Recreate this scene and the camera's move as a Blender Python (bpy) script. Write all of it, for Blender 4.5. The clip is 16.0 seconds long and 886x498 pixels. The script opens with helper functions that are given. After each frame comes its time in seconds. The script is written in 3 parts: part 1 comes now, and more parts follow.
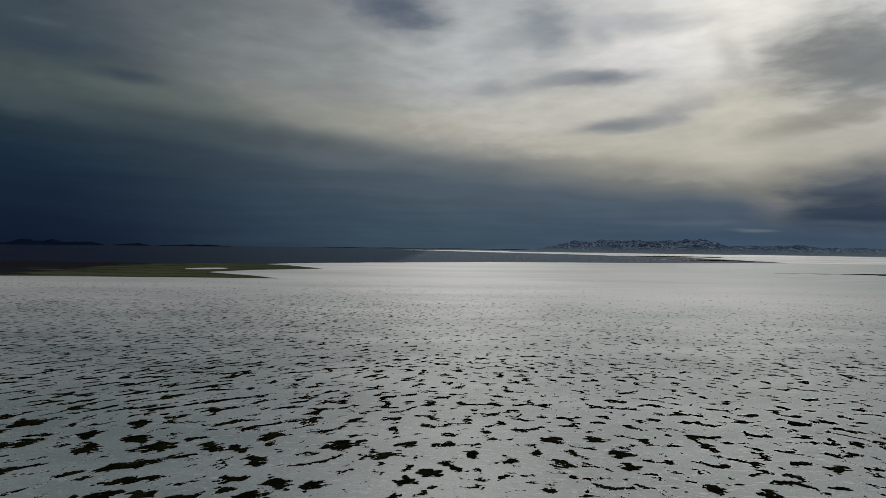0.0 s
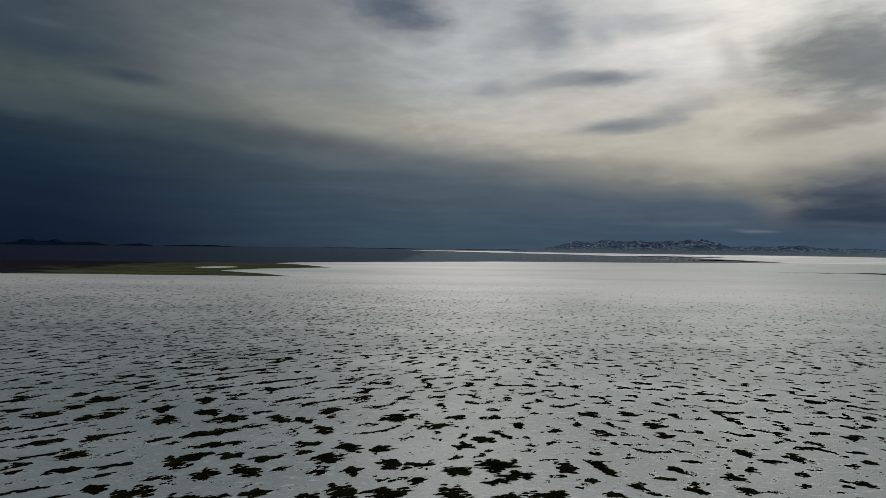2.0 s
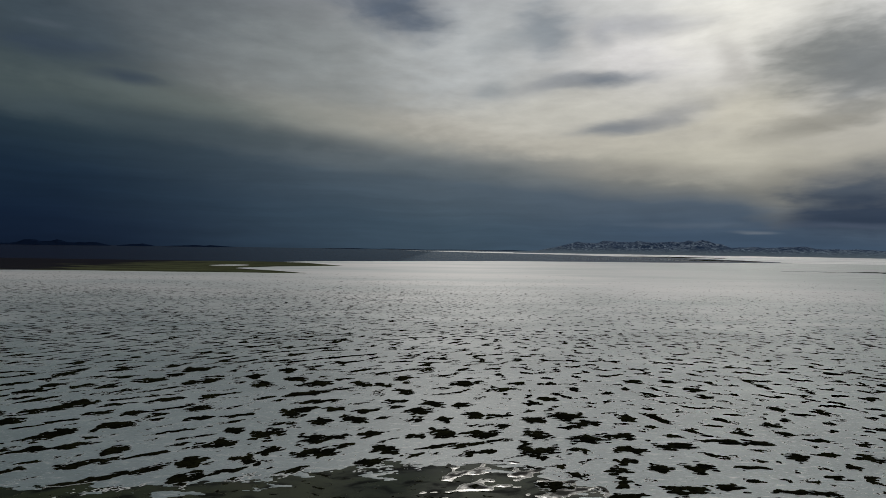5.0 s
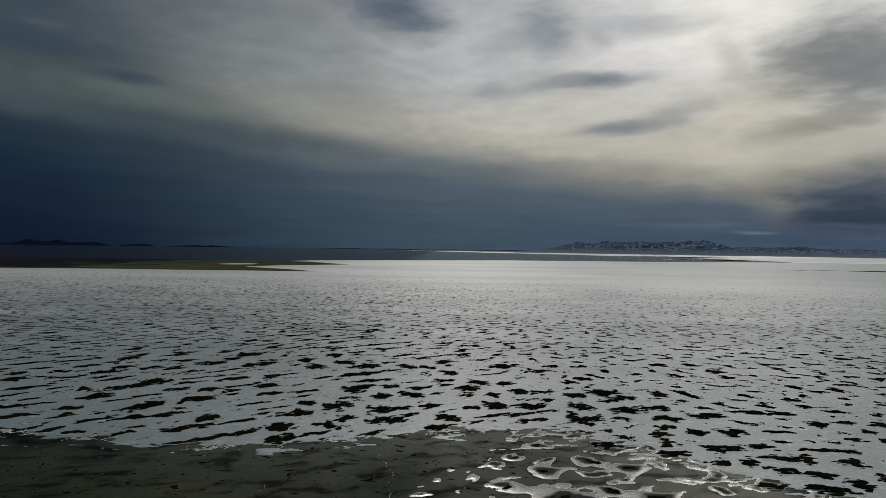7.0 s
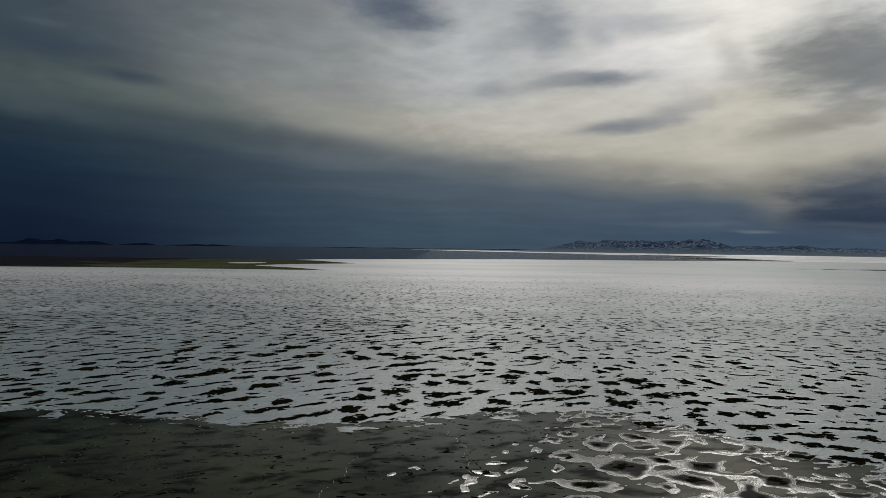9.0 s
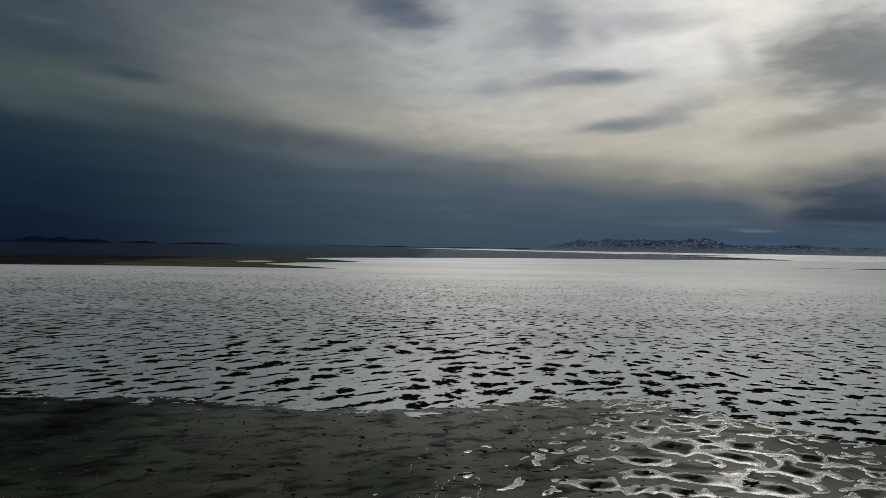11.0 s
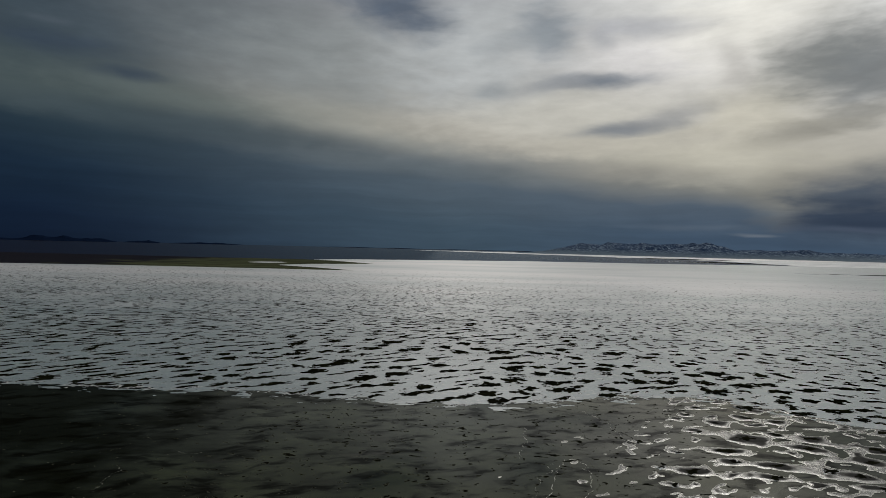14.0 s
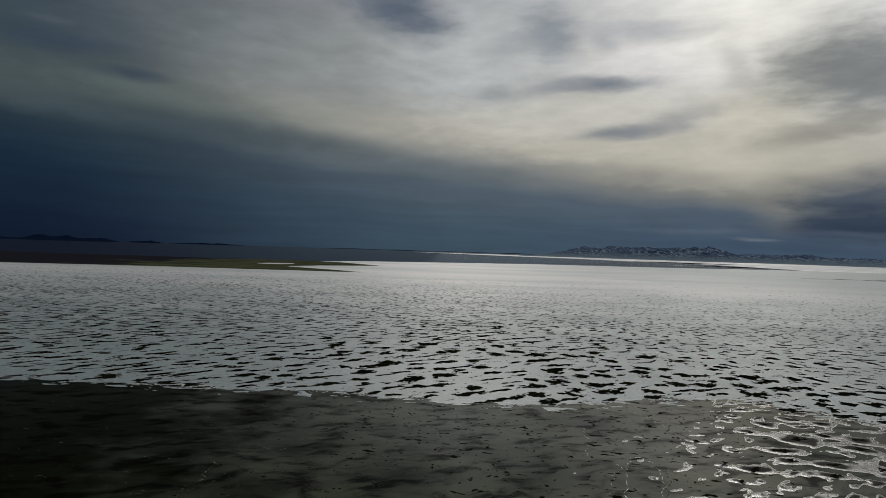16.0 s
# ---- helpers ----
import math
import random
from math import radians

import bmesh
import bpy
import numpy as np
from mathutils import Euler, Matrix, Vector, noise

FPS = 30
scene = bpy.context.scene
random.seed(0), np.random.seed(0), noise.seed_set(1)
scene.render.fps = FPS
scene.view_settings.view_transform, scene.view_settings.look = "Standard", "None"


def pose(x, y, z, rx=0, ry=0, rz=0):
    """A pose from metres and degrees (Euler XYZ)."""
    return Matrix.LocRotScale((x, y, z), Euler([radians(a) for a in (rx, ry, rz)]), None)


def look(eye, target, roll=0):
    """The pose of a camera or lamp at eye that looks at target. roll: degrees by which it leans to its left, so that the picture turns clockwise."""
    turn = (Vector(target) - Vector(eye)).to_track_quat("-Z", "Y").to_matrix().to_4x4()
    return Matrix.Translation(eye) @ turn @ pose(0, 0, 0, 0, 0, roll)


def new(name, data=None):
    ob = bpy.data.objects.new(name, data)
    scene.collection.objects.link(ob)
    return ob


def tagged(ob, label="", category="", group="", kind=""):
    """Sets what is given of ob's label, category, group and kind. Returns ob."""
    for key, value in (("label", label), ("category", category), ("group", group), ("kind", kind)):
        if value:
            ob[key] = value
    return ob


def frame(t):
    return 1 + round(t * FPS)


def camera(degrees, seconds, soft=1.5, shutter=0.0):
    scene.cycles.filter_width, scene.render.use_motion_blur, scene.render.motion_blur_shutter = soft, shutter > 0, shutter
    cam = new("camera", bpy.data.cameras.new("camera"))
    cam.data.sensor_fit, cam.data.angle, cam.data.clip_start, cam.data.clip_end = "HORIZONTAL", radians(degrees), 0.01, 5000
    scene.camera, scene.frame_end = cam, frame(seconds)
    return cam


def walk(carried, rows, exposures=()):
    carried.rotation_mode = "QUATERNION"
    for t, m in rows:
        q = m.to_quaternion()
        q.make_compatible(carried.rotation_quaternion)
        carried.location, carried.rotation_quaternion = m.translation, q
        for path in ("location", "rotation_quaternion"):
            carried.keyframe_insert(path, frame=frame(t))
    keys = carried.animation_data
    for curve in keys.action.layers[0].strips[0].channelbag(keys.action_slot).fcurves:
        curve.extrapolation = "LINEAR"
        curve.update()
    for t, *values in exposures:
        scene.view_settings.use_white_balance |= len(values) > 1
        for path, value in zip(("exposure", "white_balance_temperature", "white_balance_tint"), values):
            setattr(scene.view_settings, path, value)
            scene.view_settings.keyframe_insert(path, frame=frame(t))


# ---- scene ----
# ---- camera ----
cam = camera(73.7, 16.0, soft=0.5)
PATH = [
    (0.0, 0.00, 0.00, 25.00, -0.072, -0.311, 0.722),
    (0.5, -1.57, -1.69, 24.60, -0.048, -0.291, 0.711),
    (1.0, -3.14, -3.36, 24.21, -0.026, -0.275, 0.721),
    (1.5, -4.72, -5.04, 23.81, -0.007, -0.262, 0.740),
    (2.0, -6.29, -6.72, 23.40, 0.008, -0.253, 0.759),
    (2.5, -7.88, -8.41, 23.00, 0.019, -0.244, 0.776),
    (3.0, -9.49, -10.11, 22.60, 0.027, -0.233, 0.792),
    (3.5, -11.10, -11.82, 22.20, 0.031, -0.213, 0.810),
    (4.0, -12.68, -13.54, 21.79, 0.030, -0.188, 0.825),
    (6.5, -20.69, -22.33, 19.67, -0.020, -0.131, 0.824),
    (7.0, -22.35, -24.02, 19.48, -0.028, -0.132, 0.820),
    (7.5, -23.99, -25.71, 19.37, -0.036, -0.139, 0.816),
    (8.0, -25.61, -27.38, 19.32, -0.041, -0.160, 0.816),
    (8.5, -27.22, -29.06, 19.36, -0.046, -0.196, 0.813),
    (9.0, -28.85, -30.71, 19.45, -0.049, -0.233, 0.810),
    (11.5, -37.35, -38.16, 19.80, -0.038, -0.388, 0.956),
    (12.0, -39.04, -39.20, 19.87, -0.033, -0.361, 1.019),
    (12.5, -40.77, -40.12, 19.94, -0.026, -0.318, 1.094),
    (13.0, -42.54, -40.97, 20.00, -0.018, -0.272, 1.186),
    (13.5, -44.35, -41.77, 20.06, -0.009, -0.223, 1.296),
    (14.0, -46.18, -42.54, 20.13, 0.003, -0.173, 1.413),
    (14.5, -48.04, -43.29, 20.20, 0.018, -0.124, 1.523),
    (15.0, -49.90, -44.03, 20.28, 0.038, -0.076, 1.620),
    (15.5, -51.74, -44.77, 20.35, 0.064, -0.028, 1.707),
    (16.0, -53.48, -45.50, 20.44, 0.098, 0.024, 1.795),
]
walk(cam, [(t, pose(x, y, z, 0, 0, yaw) @ pose(0, 0, 0, 90 + pitch) @ pose(0, 0, 0, 0, 0, roll)) for t, x, y, z, yaw, pitch, roll in PATH])

# ---- light ----
# Set left of the veiled sun, so the lamp brightens the middle ice.
SUN_AZ, SUN_EL = 2.0, 36.0          # degrees: to the right of +y, above the horizon
sun = new("sun", bpy.data.lights.new("sun", "SUN"))
sun.data.energy, sun.data.angle, sun.data.color = 0.78, radians(10), (1.0, 0.95, 0.88)
sun.matrix_world = look((300 * math.sin(radians(SUN_AZ)), 300 * math.cos(radians(SUN_AZ)), 300 * math.tan(radians(SUN_EL))), (0, 0, 0))


def srgb(*c):
    return tuple(((v / 255 + 0.055) / 1.055) ** 2.4 if v > 10 else v / 3295 for v in c) + (1.0,)


class Nodes:
    """A small wrapper that adds and joins shader nodes."""

    def __init__(self, tree):
        self.tree = tree
        tree.nodes.clear()

    def add(self, kind):
        return self.tree.nodes.new(kind)

    def put(self, socket, value):
        if isinstance(value, bpy.types.NodeSocket):
            self.tree.links.new(value, socket)
        else:
            socket.default_value = value

    def math(self, op, a, b=0.0, c=0.0, clamp=False):
        node = self.add("ShaderNodeMath")
        node.operation, node.use_clamp = op, clamp
        for socket, value in zip(node.inputs, (a, b, c)):
            self.put(socket, value)
        return node.outputs[0]

    def vec(self, op, a, b=(0, 0, 0), scale=1.0):
        node = self.add("ShaderNodeVectorMath")
        node.operation = op
        self.put(node.inputs[0], a)
        self.put(node.inputs[1], b)
        if op == "SCALE":
            self.put(node.inputs[3], scale)
        return node.outputs["Value" if op in ("LENGTH", "DOT_PRODUCT") else "Vector"]

    def mix(self, a, b, factor, blend="MIX"):
        node = self.add("ShaderNodeMix")
        node.data_type, node.blend_type = "RGBA", blend
        self.put(node.inputs[0], factor)
        self.put(node.inputs[6], a)
        self.put(node.inputs[7], b)
        return node.outputs[2]

    def xyz(self, x, y, z=0.0):
        node = self.add("ShaderNodeCombineXYZ")
        for socket, value in zip(node.inputs, (x, y, z)):
            self.put(socket, value)
        return node.outputs[0]

    def split(self, v):
        node = self.add("ShaderNodeSeparateXYZ")
        self.put(node.inputs[0], v)
        return node.outputs

    def noise(self, v, scale, detail=4.0, rough=0.55, warp=0.0):
        node = self.add("ShaderNodeTexNoise")
        self.put(node.inputs["Vector"], v)
        for key, value in (("Scale", scale), ("Detail", detail), ("Roughness", rough), ("Distortion", warp)):
            self.put(node.inputs[key], value)
        return node.outputs

    def span(self, v, a, b, c=0.0, d=1.0, smooth=False):
        node = self.add("ShaderNodeMapRange")
        node.interpolation_type = "SMOOTHSTEP" if smooth else "LINEAR"
        for socket, value in zip(node.inputs, (v, a, b, c, d)):
            self.put(socket, value)
        return node.outputs[0]

    def ramp(self, v, stops):
        node = self.add("ShaderNodeValToRGB")
        self.put(node.inputs[0], v)
        bands = node.color_ramp.elements
        bands[0].position, bands[0].color = stops[0]
        bands[1].position, bands[1].color = stops[-1]
        for at, colour in stops[1:-1]:
            bands.new(at).color = colour
        return node.outputs[0]


# Clouds: bearing, height, half-width, half-height (degrees), tilt, colour, cover
CLOUD_MASSES = [
    (-18.7, 18.1, 11.3, 3.11, -5, 104, 113, 117, 0.50),
    (-33.2, 17.2, 5.8, 2.29, -15, 64, 76, 86, 0.60),
    (-35.4, 11.4, 5.5, 0.98, -3, 80, 91, 92, 0.50),
    (-23.5, 12.5, 9.2, 1.00, -4, 95, 105, 103, 0.50),
    (-10.0, 16.9, 8.0, 3.24, 0, 141, 146, 146, 0.50),
    (-8.4, 11.5, 7.5, 1.19, -10, 148, 149, 142, 0.60),
    (2.5, 18.3, 6.6, 4.38, 6, 180, 184, 185, 0.80),
    (5.2, 10.8, 9.8, 1.20, -5, 168, 164, 154, 0.70),
    (11.7, 12.6, 8.9, 1.82, 3, 196, 194, 185, 0.80),
    (20.7, 17.3, 7.2, 1.84, -2, 216, 214, 213, 0.90),
]
SUNLIT_CLOUDS = [
    (26.7, 19.2, 4.8, 3.23, 6, 230, 228, 220, 0.95),
    (24.0, 8.4, 7.3, 1.60, -3, 184, 181, 168, 0.85),
    (17.8, 7.3, 6.0, 0.63, -4, 140, 138, 132, 0.50),
    (27.6, 11.9, 3.9, 2.43, 14, 196, 192, 178, 0.85),
    (29.9, 4.7, 1.9, 1.71, -20, 142, 140, 130, 0.60),
    (15.8, 9.9, 7.6, 0.84, 2, 190, 186, 174, 0.50),
    (9.6, 17.7, 3.2, 1.08, -8, 190, 191, 190, 0.50),
    (21.7, 14.5, 5.7, 0.81, 6, 200, 198, 192, 0.50),
]
DARK_CLOUDS = [
    (-5.1, 21.8, 4.3, 1.64, -12, 86, 97, 112, 0.95),
    (9.3, 20.0, 2.1, 1.73, -30, 122, 131, 140, 0.80),
    (6.6, 19.2, 3.2, 0.87, 12, 150, 156, 160, 0.50),
    (17.8, 19.9, 4.5, 0.68, -3, 166, 168, 173, 0.70),
    (14.7, 19.0, 1.0, 0.64, 0, 160, 163, 168, 0.60),
    (32.7, 15.6, 3.9, 2.40, 4, 124, 127, 126, 0.95),
    (36.0, 14.5, 2.9, 2.66, 0, 120, 124, 126, 0.85),
    (25.8, 16.0, 1.1, 1.97, 20, 176, 174, 170, 0.60),
    (-33.2, 15.4, 3.1, 0.64, 2, 56, 68, 82, 0.60),
    (-28.2, 13.8, 2.0, 0.34, -2, 54, 66, 80, 0.75),
    (-35.8, 15.9, 2.2, 0.62, -6, 52, 64, 78, 0.50),
]
LENS_CLOUDS = [
    (14.8, 15.6, 3.6, 0.53, -1, 116, 123, 132, 0.95),
    (10.9, 15.4, 2.6, 0.32, 6, 140, 144, 149, 0.70),
    (9.6, 15.2, 3.2, 0.43, 12, 150, 153, 156, 0.60),
    (16.6, 11.3, 3.1, 0.47, 5, 118, 124, 131, 0.95),
    (20.5, 12.1, 3.6, 0.67, 10, 148, 149, 150, 0.70),
    (4.2, 14.8, 1.6, 0.49, 5, 138, 144, 148, 0.70),
    (32.5, 10.6, 4.3, 0.79, 9, 138, 136, 128, 0.80),
    (35.5, 11.5, 2.2, 0.36, 5, 150, 150, 146, 0.50),
    (34.8, 6.5, 3.7, 0.81, 8, 112, 115, 117, 0.80),
    (34.9, 4.9, 4.6, 1.17, 4, 72, 82, 95, 0.95),
    (31.3, 6.7, 2.4, 0.56, 10, 130, 129, 124, 0.50),
    (35.5, 3.0, 4.9, 1.34, 3, 48, 60, 78, 0.95),
]
WISPS = [
    (-33.9, 17.0, 1.1, 0.23, -4, 80, 90, 100, 0.40),
    (35.9, 2.6, 1.8, 0.18, 1, 46, 58, 76, 0.50),
    (33.3, 3.3, 1.9, 0.11, 2, 50, 62, 80, 0.50),
    (28.0, 1.7, 1.3, 0.12, -2, 112, 120, 130, 0.60),
    (22.6, 2.3, 4.2, 0.20, -1, 94, 104, 116, 0.25),
    (34.4, 2.1, 3.0, 0.18, -1, 76, 86, 104, 0.50),
    (35.5, 12.6, 1.2, 0.22, 5, 160, 162, 162, 0.30),
    (-4.6, 7.8, 10.9, 0.76, -4, 88, 98, 104, 0.55),
    (-23.5, 10.4, 13.8, 0.80, -3, 58, 71, 79, 0.50),
]


def make_world():
    world = bpy.data.worlds.new("overcast_sky")
    scene.world = world
    world.use_nodes = True
    n = Nodes(world.node_tree)
    way = n.add("ShaderNodeTexCoord").outputs["Generated"]
    x, y, z = n.split(n.vec("NORMALIZE", way))
    bearing = n.math("MULTIPLY", n.math("ARCTAN2", x, y), 180 / math.pi)
    height = n.math("MULTIPLY", n.math("ARCSINE", z), 180 / math.pi)
    flat = n.xyz(bearing, height)
    # wind-drawn warping of the cloud edges
    soft = n.vec("SUBTRACT", n.noise(n.vec("MULTIPLY", flat, (0.06, 0.16, 1)), 1.0, 4, 0.5)["Color"], (0.5, 0.5, 0.5))
    bent = n.vec("ADD", flat, n.vec("MULTIPLY", soft, (7.0, 2.6, 0)))
    wx, wy, _ = n.split(bent)
    wx = n.math("MULTIPLY", wx, n.span(n.math("ABSOLUTE", wx), 60, 180, 1, 0))
    level = n.math("ADD", wy, n.math("MULTIPLY", wx, 0.09))
    at = n.span(level, -6.0, 34.0)

    def stop(h, *c):
        return ((h + 6) / 40, srgb(*c))

    west = n.ramp(at, [stop(-6, 10, 22, 40), stop(-1, 14, 29, 49), stop(3, 24, 40, 57), stop(6, 38, 53, 64), stop(9, 64, 76, 79), stop(13, 62, 74, 80), stop(17, 54, 66, 76), stop(34, 36, 44, 52)])
    mid = n.ramp(at, [stop(-6, 48, 68, 85), stop(2, 61, 79, 94), stop(6, 79, 92, 103), stop(8.5, 113, 119, 122), stop(11, 158, 157, 150), stop(15, 166, 167, 165), stop(22, 154, 157, 161), stop(34, 140, 144, 149)])
    east = n.ramp(at, [stop(-6, 58, 76, 96), stop(3.5, 62, 80, 100), stop(6.0, 78, 91, 105), stop(7.6, 126, 127, 123), stop(9.5, 156, 153, 143), stop(13, 184, 181, 172), stop(17, 196, 195, 191), stop(23, 214, 214, 211), stop(34, 205, 206, 204)])
    colour = n.mix(west, mid, n.span(wx, -36, 3, smooth=True))
    colour = n.mix(colour, east, n.span(wx, -2, 26, smooth=True))
    small = n.vec("SUBTRACT", n.noise(n.vec("MULTIPLY", flat, (0.13, 0.34, 1)), 1.0, 3, 0.5)["Color"], (0.5, 0.5, 0.5))
    torn = n.vec("ADD", flat, n.vec("MULTIPLY", small, (3.0, 0.9, 0)))
    tatter = n.math("MULTIPLY", n.math("SUBTRACT", n.noise(n.vec("MULTIPLY", torn, (0.3, 0.95, 1)), 1.0, 3, 0.55)["Fac"], 0.5), 1.2)
    for b, h, wide, tall, tilt, red, green, blue, cover in CLOUD_MASSES + SUNLIT_CLOUDS + DARK_CLOUDS + LENS_CLOUDS + WISPS:
        node = n.add("ShaderNodeMapping")
        node.vector_type = "TEXTURE"
        n.put(node.inputs["Vector"], torn)
        n.put(node.inputs["Location"], (b, h, 0))
        n.put(node.inputs["Rotation"], (0, 0, radians(tilt)))
        n.put(node.inputs["Scale"], (wide * 1.15, tall * 1.15, 1))
        r = n.math("MAXIMUM", n.math("ADD", n.vec("LENGTH", node.outputs[0]), tatter), 0.0)
        near = n.span(r, 1.75, 0.15, smooth=True)
        colour = n.mix(colour, srgb(red, green, blue), n.math("MULTIPLY", near, cover))
    # the veiled sun, above the view
    glow = n.vec("LENGTH", n.vec("DIVIDE", n.vec("SUBTRACT", flat, (27.5, 27.4, 0)), (7.0, 2.3, 1)))
    colour = n.mix(colour, (16.5, 16.0, 14.8, 1.0), n.math("EXPONENT", n.math("MULTIPLY", n.math("POWER", glow, 2.0), -0.8)))
    # fine streaks
    streak = n.noise(n.vec("MULTIPLY", bent, (0.14, 0.5, 1)), 1.0, 6, 0.6)["Fac"]
    colour = n.mix(colour, n.xyz(*[n.span(streak, 0.3, 0.7, 0.93, 1.07)] * 3), 1.0, "MULTIPLY")
    tufts = n.noise(n.vec("MULTIPLY", torn, (0.28, 0.8, 1)), 1.0, 6, 0.6)["Fac"]
    colour = n.mix(colour, n.xyz(*[n.span(tufts, 0.32, 0.68, 0.94, 1.06)] * 3), n.span(level, 8, 15), "MULTIPLY")
    layer = n.noise(n.vec("MULTIPLY", bent, (0.05, 1.3, 1)), 1.0, 4, 0.55)["Fac"]
    colour = n.mix(colour, n.xyz(*[n.span(layer, 0.3, 0.7, 0.92, 1.08)] * 3), n.span(level, 9, 4), "MULTIPLY")
    sky = n.add("ShaderNodeTexSky")
    sky.sky_type, sky.sun_disc, sky.sun_elevation, sky.sun_rotation = "NISHITA", False, radians(SUN_EL), radians(SUN_AZ)
    clear = n.vec("SCALE", sky.outputs[0], scale=0.05)
    colour = n.mix(clear, colour, 0.995)
    back = n.add("ShaderNodeBackground")
    n.put(back.inputs[0], colour)
    n.put(back.inputs[1], 1.0)
    n.tree.links.new(back.outputs[0], n.add("ShaderNodeOutputWorld").inputs[0])


make_world()


# ---- materials ----
def material(name, build):
    m = bpy.data.materials.new(name)
    m.use_nodes = True
    n = Nodes(m.node_tree)
    shader = n.add("ShaderNodeBsdfPrincipled")
    n.tree.links.new(shader.outputs[0], n.add("ShaderNodeOutputMaterial").inputs[0])
    place = n.add("ShaderNodeNewGeometry").outputs["Position"]
    build(n, shader.inputs, place)
    return m


def bump(n, inputs, height, strength, distance):
    node = n.add("ShaderNodeBump")
    n.put(node.inputs["Strength"], strength)
    n.put(node.inputs["Distance"], distance)
    n.put(node.inputs["Height"], height)
    n.put(inputs["Normal"], node.outputs[0])


def snow_ice(n, i, p):
    x, y, _ = n.split(p)
    wide = n.noise(n.vec("MULTIPLY", p, (0.004, 0.013, 0)), 1.0, 3)["Fac"]
    broad = n.noise(n.vec("MULTIPLY", p, (0.03, 0.06, 0)), 1.0, 4)["Fac"]
    fine = n.noise(n.vec("MULTIPLY", p, (0.6, 1.3, 0)), 1.0, 6, 0.6)["Fac"]
    c = n.mix(srgb(104, 119, 123), srgb(131, 143, 147), n.span(broad, 0.35, 0.65))
    c = n.mix(c, srgb(123, 132, 134), n.span(wide, 0.45, 0.7, 0, 0.7))
    c = n.mix(c, srgb(180, 182, 186), n.span(fine, 0.55, 0.72, 0, 0.7))
    c = n.mix(c, srgb(104, 109, 114), n.span(fine, 0.45, 0.3, 0, 0.5))
    speck = n.noise(n.vec("MULTIPLY", p, (2.2, 4.5, 0)), 1.0, 4, 0.65)["Fac"]
    c = n.mix(c, srgb(60, 62, 60), n.span(speck, 0.60, 0.66, 0, 0.7))
    c = n.mix(c, srgb(206, 208, 210), n.span(speck, 0.42, 0.32, 0, 0.4))
    # Far ice's brightness at grazing view is painted in, less of it eastwards.
    brightened = n.span(n.math("ADD", y, n.span(broad, 0.3, 0.7, -50, 50)), 70, 330, smooth=True)
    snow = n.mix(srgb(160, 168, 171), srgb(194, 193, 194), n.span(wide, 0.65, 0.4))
    n.put(i["Base Color"], n.mix(c, snow, n.math("MULTIPLY", brightened, n.span(n.math("ADD", x, n.span(broad, 0.3, 0.7, -40, 40)), 60, 300, 0.9, 0.1))))
    n.put(i["Roughness"], n.span(fine, 0.3, 0.7, 0.42, 0.55))
    n.put(i["IOR"], 1.5)
    bump(n, i, fine, 0.3, 0.06)


def glare_white(n, i, p):
    a = n.noise(n.vec("MULTIPLY", p, (0.002, 0.02, 0)), 1.0, 4)["Fac"]
    b = n.noise(n.vec("MULTIPLY", p, (0.0012, 0.006, 0)), 1.0, 3)["Fac"]
    # Sunbeam glare on the far snow and ice, painted in as whiter tones.
    c = n.mix(srgb(132, 138, 145), srgb(226, 226, 226), n.span(a, 0.38, 0.6))
    n.put(i["Base Color"], n.mix(c, srgb(158, 164, 170), n.span(b, 0.42, 0.58, 0, 1.0)))
    n.put(i["Roughness"], 0.5)
    n.put(i["IOR"], 1.5)


def mud(n, i, p):
    broad = n.noise(p, 0.35, 3)["Fac"]
    fine = n.noise(p, 5.0, 6, 0.65)["Fac"]
    c = n.mix(srgb(15, 16, 10), srgb(34, 35, 21), n.span(broad, 0.4, 0.75))
    c = n.mix(c, srgb(7, 8, 6), n.span(fine, 0.45, 0.65))
    _, _, z = n.split(p)
    # Bright edge halo round each mound, painted as a pale band by height.
    halo = n.math("MULTIPLY", n.span(z, 0.036, 0.050, 1.0, 0.0), n.span(z, 0.0, 0.03))
    c = n.mix(c, srgb(206, 208, 209), halo)
    n.put(i["Base Color"], c)
    n.put(i["Roughness"], n.span(fine, 0.3, 0.7, 0.6, 0.9))
    n.put(i["Specular IOR Level"], 0.0)
    bump(n, i, fine, 0.8, 0.08)


def wet_silt(n, i, p):
    _, _, z = n.split(p)
    fine = n.noise(p, 3.0, 6, 0.6)["Fac"]
    patch = n.noise(n.vec("MULTIPLY", p, (0.5, 0.9, 0)), 1.0, 4)["Fac"]
    lift = n.math("ADD", z, n.math("ADD", n.span(fine, 0.3, 0.7, -0.004, 0.004), n.span(patch, 0.3, 0.7, -0.006, 0.006)))
    wet = n.span(z, 0.004, 0.0095, smooth=True)
    dry = n.span(lift, 0.020, 0.048, smooth=True)
    c = n.mix(srgb(136, 136, 124), srgb(50, 48, 38), wet)
    n.put(i["Base Color"], n.mix(c, srgb(9, 9, 6), dry))
    n.put(i["Roughness"], n.math("ADD", n.span(wet, 0, 1, 0.36, 0.25), n.span(dry, 0, 1, 0.0, 0.5)))
    n.put(i["IOR"], 1.5)
    n.put(i["Specular IOR Level"], n.math("MULTIPLY", n.span(wet, 0, 1, 0.8, 1.0), n.span(dry, 0, 1, 1.0, 0.1)))
    bump(n, i, fine, 0.03, 0.03)


